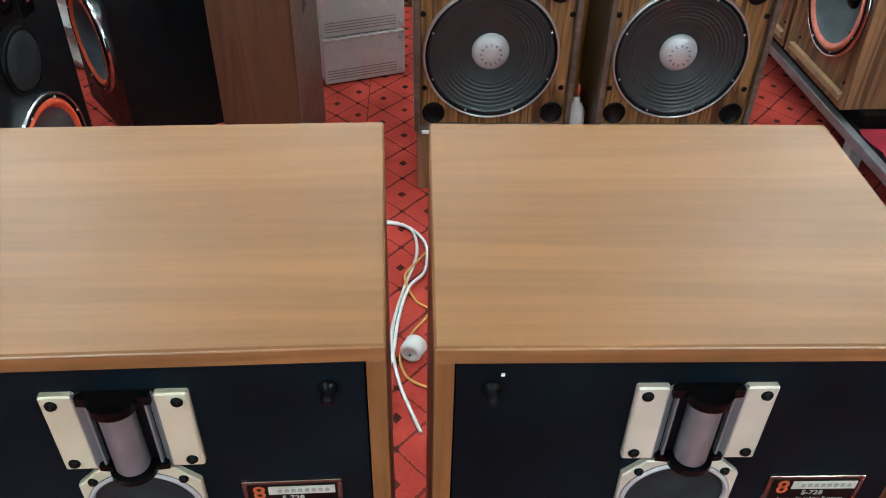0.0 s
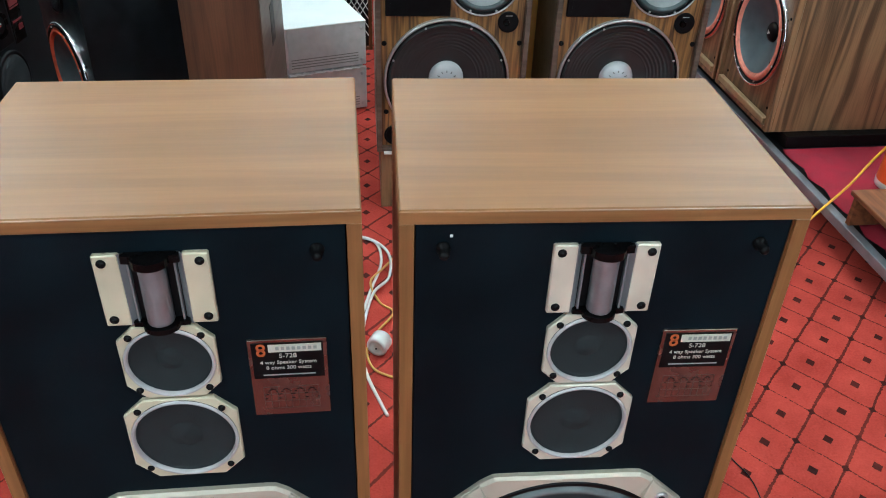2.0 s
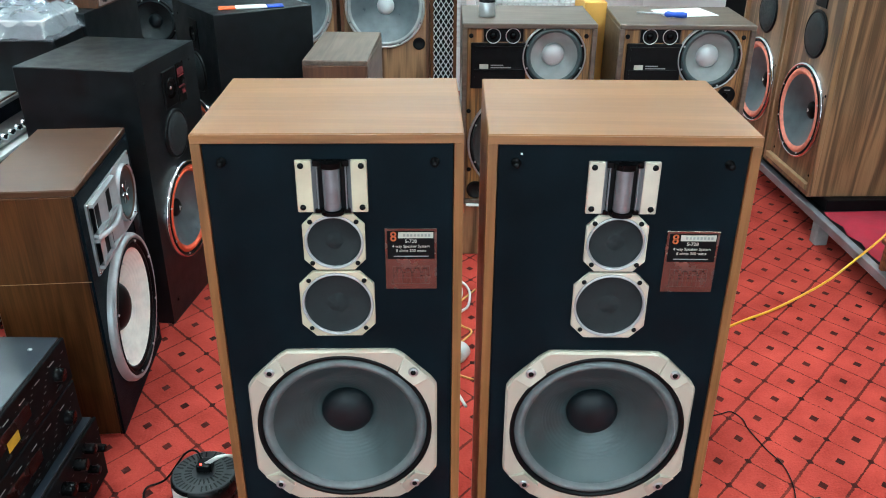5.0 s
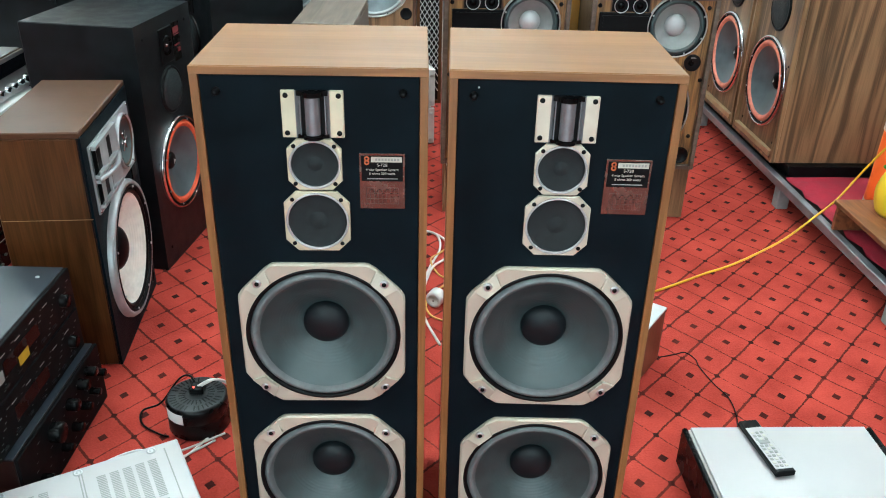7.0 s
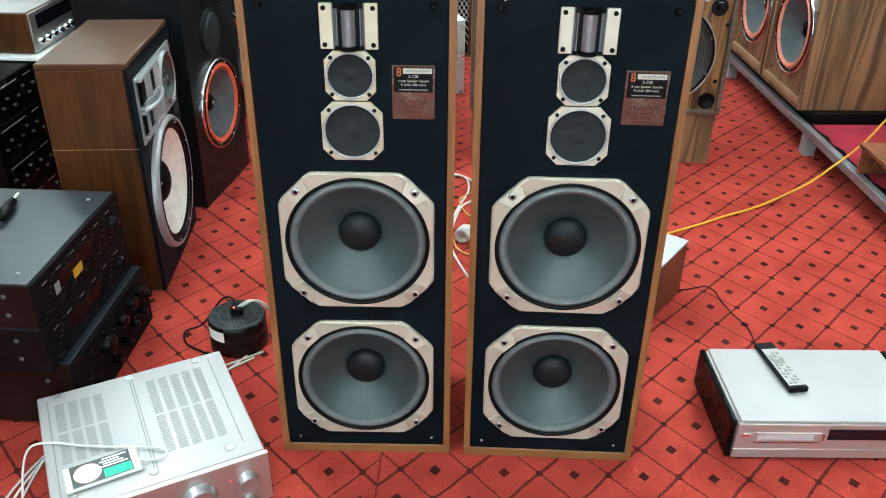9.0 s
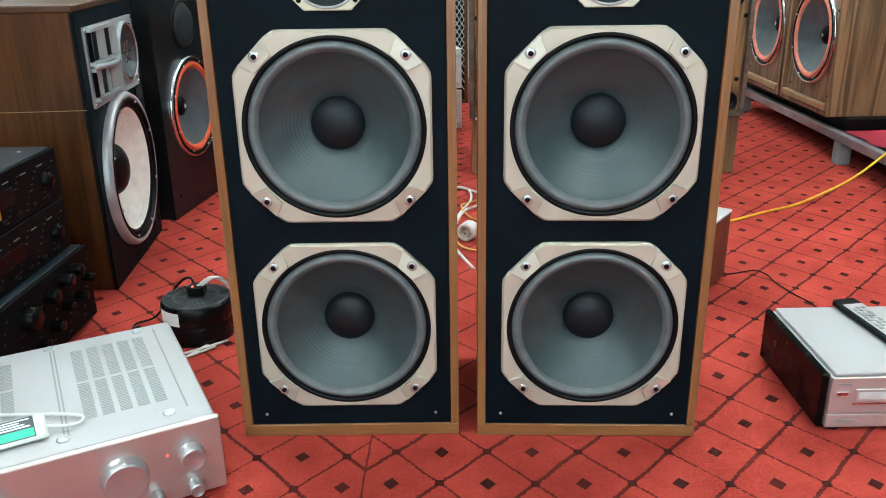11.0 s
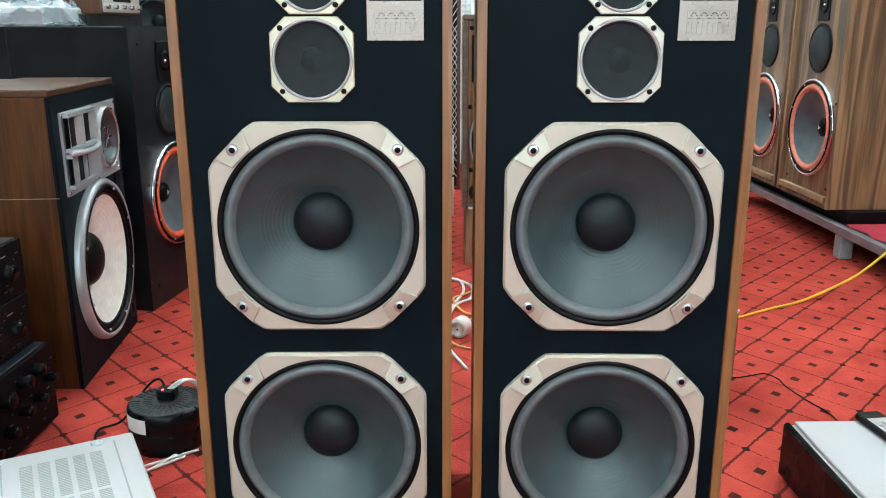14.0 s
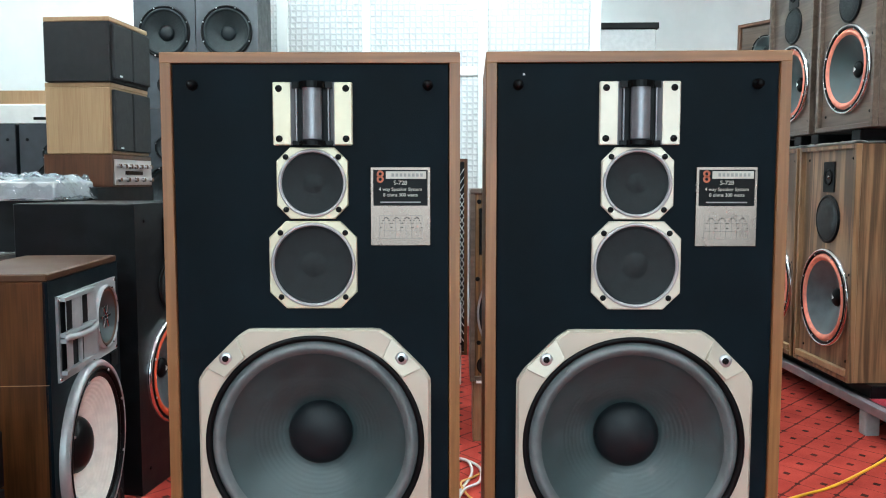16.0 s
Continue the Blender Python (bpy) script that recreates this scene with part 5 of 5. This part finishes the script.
# ---- dark amplifier stack in front ----
st = pose(-0.997, 0.447, 0, 0, 0, 90)
for k, (z0, z1, out, case) in enumerate(((0.012, 0.205, 0.028, DARK_CASE), (0.207, 0.335, 0.0, BLACK), (0.337, 0.462, 0.0, DARK_CASE))):
    a = thing("amplifier", st @ pose(0 if k else 0.035, -out, z0), ("dark amplifier with red-brown case and black knobs" if k == 0 else "black amplifier with glossy front in a stack"), "amplifier", "stacked dark amplifiers")
    h, w = z1 - z0, (0.49 if k == 0 else 0.51)
    part("case", box(0, w, 0.004, 0.40, 0.0, h - 0.003, 0.002), case, a)
    # lid in an even blue-grey, paler than the case
    part("lid", box(0.003, w - 0.003, 0.006, 0.398, h - 0.0028, h, 0.001), SLATE_LID, a, "slate-dark metal lid")
    f = part("faceplate", box(0, w, -0.006, 0.0038, 0.002, h - 0.001, 0.002), AMP_FACE, a)
    if k == 0:
        for x, z, r in ((0.17, 0.135, 0.027), (0.20, 0.06, 0.012), (0.27, 0.145, 0.017), (0.27, 0.07, 0.013), (0.345, 0.155, 0.016), (0.335, 0.09, 0.012), (0.40, 0.16, 0.014), (0.40, 0.09, 0.011), (0.45, 0.12, 0.011), (0.08, 0.06, 0.016)):
            part("knob", lathe([(r, -0.004), (r, -0.030), (r * 0.93, -0.034), (0, -0.034)], x, z, 0, 24), BLACK_GLOSS, f, "", True)
    else:
        part("window", box(0.12, 0.30, -0.0075, -0.006, 0.045, 0.085, 0.001), BLACK_GLOSS, f)
        for j in range(7):
            part("button", box(0.04 + j * 0.065, 0.06 + j * 0.065, -0.010, -0.006, 0.018, 0.025, 0.001), BLACK, f)
        for j in range(6):
            part("print_bar", box(0.04 + j * 0.075, 0.065 + j * 0.075, -0.0068, -0.006, 0.098, 0.1005, 0), GREY_PRINT, f)
        part("knob", lathe([(0.018, -0.004), (0.017, -0.022), (0, -0.022)], 0.44, 0.06, -0.002, 24), BLACK_GLOSS, f, "", True)
        if k == 2:
            part("yellow_sticker", box(0.185, 0.235, -0.0085, -0.0075, 0.030, 0.056, 0), STICKER, f)
            part("dust_smear", box(0.09, 0.115, -0.0068, -0.006, 0.04, 0.07, 0), GREY_PRINT, f)
    for x in (0.05, 0.45):
        for y in (0.05, 0.35):
            part("lid_screw", lathe([(0, h + 0.0002), (0.006, h + 0.0002), (0.005, h + 0.002), (0, h + 0.0025)], x, 0, y, 12, None, "Z"), STEEL, a, "", True)
    for y, z in ((0.07, h * 0.3), (0.07, h * 0.72), (0.33, h * 0.5)):
        part("side_screw", lathe([(0.0065, 0.0), (0.0055, -0.0025), (0, -0.003)], 0, z, y, 12, None, "X"), DARK_STEEL, a, "", True)
    marks = bmesh.new()
    for j in range(46):
        px, pz = 0.02 + 0.47 * ((j * 37) % 46) / 46, 0.012 + (h - 0.03) * ((j * 19) % 23) / 23
        hexa(px, px + 0.004 + 0.004 * (j % 3), -0.0066, -0.006, pz, pz + 0.0016, marks)
    tagged(part("fine_print", marks, DARK_STEEL, f, "tiny pale front markings"), kind="stuff")
    if k == 0:
        for x in (0.04, 0.42):
            part("foot", box(x, x + 0.03, 0.05, 0.08, -0.012, -0.0002, 0.001), BLACK, a)
            part("foot", box(x, x + 0.03, 0.32, 0.35, -0.012, -0.0002, 0.001), BLACK, a)
tool = thing("soldering_tool", st @ pose(0.30, 0.22, 0.477, 0, 0, 10), "black handled tool lying on the dark amplifier", "tool")
part("handle", lathe([(0, 0), (0.013, 0.004), (0.015, 0.04), (0.012, 0.10), (0.006, 0.11)], 0, 0, 0, 16, None, "X"), BLACK, tool, "", True)
part("tip", lathe([(0.005, 0.11), (0.004, 0.15), (0, 0.155)], 0, 0, 0, 12, None, "X"), WHITE, tool, "", True)

# ---- silver integrated amplifier with phone ----
am = pose(-0.818, 0.032, 0, 0, 0, 29.8) @ Matrix.Diagonal((1.01, 1.04, 1.0, 1.0))
amp = thing("integrated_amplifier", am, "silver integrated amplifier with vented lid on carpet", "amplifier")
part("body", box(0.002, 0.448, 0.012, 0.42, 0.012, 0.142, 0.003), ALU, amp)
lid = part("lid", box(0.0, 0.450, 0.014, 0.422, 0.1425, 0.149, 0.003), ALU, amp, "satin silver lid with vent slots")
fp = part("faceplate", box(-0.004, 0.454, 0.0, 0.0118, 0.008, 0.151, 0.002), ALU_FACE, amp, "champagne silver faceplate")
for cx0, y0, n, rows in ((0.036, 0.160, 4, 18), (0.250, 0.100, 5, 23)):
    for by in range(2):
        for bx in range(n):
            bm = bmesh.new()
            for s in range(rows):
                y = y0 + by * (rows * 0.0058 + 0.008) + s * 0.0058
                x = cx0 + bx * 0.0293
                hexa(x, x + 0.0205, y, y + 0.0034, 0.1490, 0.1493, bm)
            part("vent_grille", bm, GREY_PRINT, lid)
for x in (0.020, 0.213, 0.2195, 0.412):
    part("groove", box(x, x + 0.003, 0.06, 0.40, 0.149, 0.1494, 0), GREY_PRINT, lid)
for x, y in ((0.046, 0.407), (0.214, 0.406), (0.383, 0.404), (0.381, 0.053), (0.212, 0.053), (0.044, 0.053)):
    part("lid_screw", lathe([(0.011, 0.1488), (0.011, 0.1505), (0.007, 0.151), (0.006, 0.1495), (0.004, 0.1505), (0, 0.151)], x, 0, y, 20, None, "Z"), STEEL, lid, "", True)
for x, z, r in ((0.291, 0.083, 0.036), (0.400, 0.092, 0.021), (0.400, 0.030, 0.012), (0.335, 0.028, 0.012), (0.10, 0.083, 0.024), (0.05, 0.030, 0.012)):
    part("knob", lathe([(r * 1.06, 0.001), (r * 1.06, -0.003), (r, -0.004), (r, -0.020), (r * 0.93, -0.024), (r * 0.88, -0.0235), (r * 0.2, -0.0225), (0, -0.0225)], x, z, 0, 40), STEEL, fp, "brushed metal knob", True)
part("indicator", lathe([(0.002, 0), (0, -0.001)], 0.362, 0.10, -0.0002, 8), LED, fp)
for x in (0.04, 0.38):
    for y in (0.05, 0.36):
        part("foot", lathe([(0, 0), (0.02, 0), (0.022, 0.0118), (0, 0.0118)], x, 0, y, 20, None, "Z"), BLACK, amp)
phone = thing("smartphone", am @ pose(0.033, 0.058, 0.1515, 0, 0, 2.5), "white smartphone with lit screen lying on amplifier", "smartphone")
part("shell", box(0, 0.160, 0, 0.079, 0, 0.008, 0.0035), WHITE, phone)
part("screen", box(0.016, 0.142, 0.005, 0.074, 0.008, 0.0084, 0), SCREEN_DARK, phone, "lit screen")
part("screen_picture", lathe([(0, 0.0086), (0.029, 0.0086)], 0.050, 0, 0.039, 28, None, "Z"), SCREEN_PINK, phone)
part("screen_picture", box(0.082, 0.140, 0.008, 0.034, 0.0085, 0.0087, 0), SCREEN_GREEN, phone)
for j in range(4):
    part("screen_bar", box(0.078 + 0.006 * (j % 2), 0.136 - 0.008 * (j % 3), 0.041 + j * 0.008, 0.045 + j * 0.008, 0.0085, 0.0087, 0), SCREEN, phone)
part("home_button", lathe([(0, 0.0083), (0.0055, 0.0084), (0.006, 0.0081)], 0.151, 0, 0.0395, 20, None, "Z"), WHITE, phone)


def cable(name, pts, r, material, label, m=Matrix()):
    t = thing(name, m, label, "cable")
    part("wire", tube_mesh(pts, r), material, t, "", True)
    return t


cable("charging_cable", [(0.190, 0.098, 0.156), (0.215, 0.085, 0.156), (0.240, 0.084, 0.155), (0.247, 0.103, 0.155), (0.215, 0.128, 0.155), (0.15, 0.160, 0.155), (0.08, 0.199, 0.155), (0.02, 0.238, 0.155), (-0.025, 0.250, 0.150), (-0.05, 0.235, 0.11), (-0.07, 0.15, 0.05), (-0.10, 0.05, 0.006), (-0.16, -0.1, 0.006)], 0.0026, WHITE, "thin white charging cable lying over the amplifier", am)
for k, (dx, dy) in enumerate(((0, 0), (0.02, 0.015), (-0.02, 0.03))):
    cable("speaker_cable", [(-0.60 - dx, 0.80 + dy, 0.005), (-0.70 + dx, 0.70 + dy, 0.006), (-0.77, 0.63 + dy * 2, 0.02 + 0.02 * k), (-0.86, 0.60 + dy, 0.05), (-0.96 - dx, 0.52, 0.01), (-1.02, 0.36 + dy, 0.005), (-1.03 + dx, 0.18, 0.005), (-0.98, 0.0, 0.005)], 0.0032, WHITE, "white speaker cable running along the carpet")

# ---- black step-down transformer ----
fan = thing("transformer", pose(-0.664, 0.882, 0), "round black transformer with slotted lid and red light", "transformer")
part("body", lathe([(0, 0.0), (0.083, 0.0), (0.086, 0.004), (0.086, 0.048), (0.084, 0.051), (0.086, 0.054), (0.086, 0.092), (0.080, 0.100), (0, 0.101)], 0, 0, 0, 56, None, "Z"), SLOT_CASE, fan, "", True)
bm = bmesh.new()
for ring_r, n in ((0.040, 24), (0.066, 36)):
    for k in range(n):
        a = 2 * math.pi * k / n
        if (k * 4) % n < 4 and n > 30:
            continue
        one = box(ring_r - 0.009, ring_r + 0.010, -0.0021, 0.0021, 0.1016, 0.1020, 0)
        bmesh.ops.rotate(one, verts=one.verts, matrix=Matrix.Rotation(a, 3, "Z"))
        tmp = bpy.data.meshes.new("tmp")
        one.to_mesh(tmp)
        one.free()
        bm.from_mesh(tmp)
        bpy.data.meshes.remove(tmp)
# lid colour lightened to its grey sheen, so the black slots stand out
part("lid", lathe([(0.0815, 0.0990), (0.0805, 0.1008), (0.078, 0.1015), (0, 0.1015)], 0, 0, 0, 56, None, "Z"), SHEEN_LID, fan, "black slotted lid with grey sheen in its colour", True)
part("slotted_grille", bm, BLACK, fan)
sk = part("socket_block", box(-0.018, 0.022, -0.01, 0.025, 0.1022, 0.128, 0.004), BLACK, fan)
part("light", lathe([(0, 0.1285), (0.003, 0.1283), (0.0035, 0.127)], -0.004, 0, -0.004, 12, None, "Z"), LED, sk)
lb = bmesh.new()
pv = []
for k in range(9):
    a = math.radians(214 + k * 5.5)
    pv.append((lb.verts.new((0.0866 * math.cos(a), 0.0866 * math.sin(a), 0.056)), lb.verts.new((0.0866 * math.cos(a), 0.0866 * math.sin(a), 0.090))))
for a, b in zip(pv, pv[1:]):
    lb.faces.new((a[0], b[0], b[1], a[1]))
part("paper_label", lb, PAPER, fan, "white paper label")
cable("black_cable", [(-0.664, 0.890, 0.118), (-0.689, 0.920, 0.135), (-0.734, 0.950, 0.10), (-0.794, 0.940, 0.02), (-0.844, 0.920, 0.005), (-0.824, 0.860, 0.005), (-0.764, 0.820, 0.005), (-0.734, 0.810, 0.005)], 0.003, BLACK, "black power cord from the transformer")
for k in (0, 1):
    cable("speaker_cable", [(-0.659 + 0.008 * k, 0.885, 0.125), (-0.62 + 0.01 * k, 0.885, 0.15), (-0.60 + 0.01 * k, 0.93, 0.11), (-0.575 + 0.012 * k, 1.00, 0.02), (-0.54 + 0.015 * k, 1.08, 0.005), (-0.46, 1.14 + 0.03 * k, 0.005), (-0.3, 1.2, 0.005)], 0.0032, WHITE, "white speaker cable leaving the transformer")

# ---- disc player with remote ----
cm = pose(0.690, 0.450, 0, 0, 0, 2.5) @ Matrix.Diagonal((1.0, 1.06, 1.0, 1.0))
cd = thing("disc_player", cm, "silver disc player with black side panels on carpet", "disc player")
part("body", box(0.016, 0.504, 0.008, 0.285, 0.012, 0.122, 0.002), PLAYER_FACE, cd)
part("lid", box(0.022, 0.498, 0.004, 0.285, 0.1225, 0.130, 0.002), ALU, cd, "satin silver lid")
for x0 in (0.0, 0.504):
    part("side_panel", box(x0, x0 + 0.0155, 0.004, 0.288, 0.008, 0.128, 0.005), BLACK_GLOSS, cd, "glossy black side panel")
fp = part("faceplate", box(0.016, 0.504, 0.0, 0.0078, 0.042, 0.122, 0.002), PLAYER_FACE, cd, "champagne silver front")
part("lower_front", box(0.016, 0.504, 0.002, 0.0078, 0.010, 0.040, 0.002), PLAYER_FACE, cd)
tr = part("disc_tray", box(0.064, 0.226, -0.004, 0.0, 0.068, 0.098, 0.0015), PLAYER_FACE, fp, "disc tray with bright rim")
part("tray_rim", box(0.060, 0.230, -0.0025, 0.0, 0.064, 0.0675, 0), CHROME, fp)
part("tray_slot", box(0.070, 0.208, -0.0046, -0.004, 0.076, 0.092, 0), ALU_GREY, tr)
part("display", box(0.244, 0.394, -0.002, 0.0, 0.074, 0.108, 0.001), DARK_GLASS, fp, "dark display window")
part("power_button", box(0.028, 0.050, -0.004, 0.0, 0.084, 0.093, 0.001), CHROME, fp)
part("open_button", box(0.230, 0.236, -0.004, 0.0, 0.072, 0.096, 0.001), CHROME, fp)
for j in range(5):
    part("button", box(0.405 + j * 0.018, 0.418 + j * 0.018, -0.004, 0.0, 0.078, 0.088, 0.001), CHROME, fp)
part("print_bar", box(0.035, 0.075, 0.0012, 0.002, 0.024, 0.027, 0), GREY_PRINT, cd)
part("print_bar", box(0.030, 0.055, -0.0006, 0.0, 0.106, 0.109, 0), GREY_PRINT, fp)
for x in (0.04, 0.44):
    for y in (0.03, 0.24):
        part("foot", lathe([(0, 0), (0.02, 0), (0.022, 0.0118), (0, 0.0118)], x, 0, y, 20, None, "Z"), BLACK, cd)
rm = thing("remote_control", pose(0.826, 0.764, 0.1305, 0, 0, -80), "slim black remote control with silver key panel", "remote control")
part("shell", box(0, 0.203, 0, 0.054, 0, 0.017, 0.004), BLACK, rm)
kp = part("key_panel", box(0.034, 0.190, 0.004, 0.050, 0.017, 0.0176, 0), ALU, rm, "silver key panel")
for a in range(11):
    for b in range(3):
        if a == 3:
            continue
        part("key", box(0.052 + a * 0.0125, 0.059 + a * 0.0125, 0.009 + b * 0.0125, 0.0165 + b * 0.0125, 0.0176, 0.0192, 0), (GREY_PRINT if (a + b) % 3 else IVORY_PRINT), kp)
part("key", box(0.085, 0.098, 0.012, 0.040, 0.0176, 0.0192, 0), GREY_PRINT, kp)
cable("black_wire", [(0.715, 1.235, 0.03), (0.745, 1.258, 0.004), (0.80, 1.275, 0.004), (0.838, 1.287, 0.004), (0.862, 1.25, 0.004), (0.864, 1.205, 0.004), (0.887, 1.115, 0.004), (0.912, 1.047, 0.004), (0.909, 0.958, 0.004), (0.88, 0.86, 0.004), (0.84, 0.775, 0.03)], 0.0018, BLACK, "thin black wire lying loose on the carpet")

# ---- amplifier behind the speaker ----
ab = thing("amplifier", pose(0.243, 1.267, 0, 0, 0, -34.5), "brown cased amplifier with grey metal lid on carpet", "amplifier")
part("case", box(0, 0.42, 0.0, 0.26, 0.01, 0.196, 0.003), MAHOGANY, ab)
part("lid", box(-0.002, 0.422, -0.002, 0.262, 0.1965, 0.204, 0.002), ALU_GREY, ab)
for x in (0.03, 0.36):
    for y in (0.03, 0.2):
        part("foot", box(x, x + 0.03, y, y + 0.03, 0, 0.0098, 0), BLACK, ab)

# ---- cables ----
cable("yellow_cable", [(0.60, 1.56, 0.006), (0.69, 1.605, 0.005), (0.774, 1.655, 0.005), (0.906, 1.735, 0.005), (1.05, 1.83, 0.005), (1.168, 1.899, 0.006), (1.297, 1.964, 0.032), (1.425, 2.027, 0.072), (1.55, 2.09, 0.140), (1.647, 2.138, 0.200), (1.709, 2.160, 0.275), (1.743, 2.150, 0.345), (1.775, 2.12, 0.43), (1.81, 2.08, 0.52), (1.88, 2.05, 0.62), (2.10, 2.00, 0.85), (2.4, 1.93, 1.0)], 0.0045, YELLOW, "yellow cable crossing the carpet to the table")
cable("white_cable", [(-0.152, 2.138, 0.005), (-0.062, 2.143, 0.006), (-0.002, 2.098, 0.012), (0.013, 1.988, 0.006), (-0.022, 1.838, 0.006), (-0.052, 1.688, 0.005), (-0.054, 1.588, 0.005), (-0.032, 1.458, 0.004), (0.008, 1.338, 0.004), (0.023, 1.298, 0.004)], 0.0048, WHITE, "white twisted cable lying on the carpet")
cable("white_cable", [(-0.152, 2.168, 0.005), (-0.032, 2.138, 0.006), (0.038, 2.038, 0.012), (0.038, 1.908, 0.008), (-0.012, 1.818, 0.014), (-0.040, 1.688, 0.006), (-0.052, 1.558, 0.005), (-0.082, 1.438, 0.005)], 0.0048, WHITE, "white twisted cable lying on the carpet")
cable("aged_cable", [(0.068, 2.038, 0.005), (0.018, 1.958, 0.005), (-0.022, 1.868, 0.018), (0.008, 1.778, 0.005), (0.048, 1.728, 0.005), (-0.002, 1.638, 0.005), (-0.032, 1.558, 0.005), (-0.012, 1.478, 0.005), (0.048, 1.438, 0.005)], 0.0035, YELLOWED, "aged yellow cable tangled on the carpet")
sock = thing("extension_socket", pose(0.003, 1.555, 0, 0, 0, 0), "white round extension socket on the carpet", "socket")
bm = lathe([(0, -0.028), (0.026, -0.028), (0.031, -0.022), (0.031, 0.016), (0.027, 0.022), (0.018, 0.022), (0.017, 0.012), (0, 0.012)], 0, 0.0315, 0, 32)
bmesh.ops.rotate(bm, verts=bm.verts, cent=(0, 0, 0.0315), matrix=Matrix.Rotation(math.radians(155), 3, "Z"))
part("shell", bm, WHITE, sock, "", True)
bm = bmesh.new()
for dx in (-0.009, 0.009):
    lathe([(0.0028, -0.0222), (0.0028, -0.0231), (0, -0.0231)], dx, 0.0315, 0, 12, bm)
part("pin_hole", bm, BLACK, sock)
cup = thing("white_bottle", pose(0.546, 2.45, 0), "small white plastic bottle standing on the carpet", "bottle")
part("body", lathe([(0, 0), (0.03, 0), (0.033, 0.005), (0.033, 0.25), (0.02, 0.28), (0.012, 0.285), (0.012, 0.30), (0, 0.30)], 0, 0, 0, 24, None, "Z"), WHITE, cup, "", True)
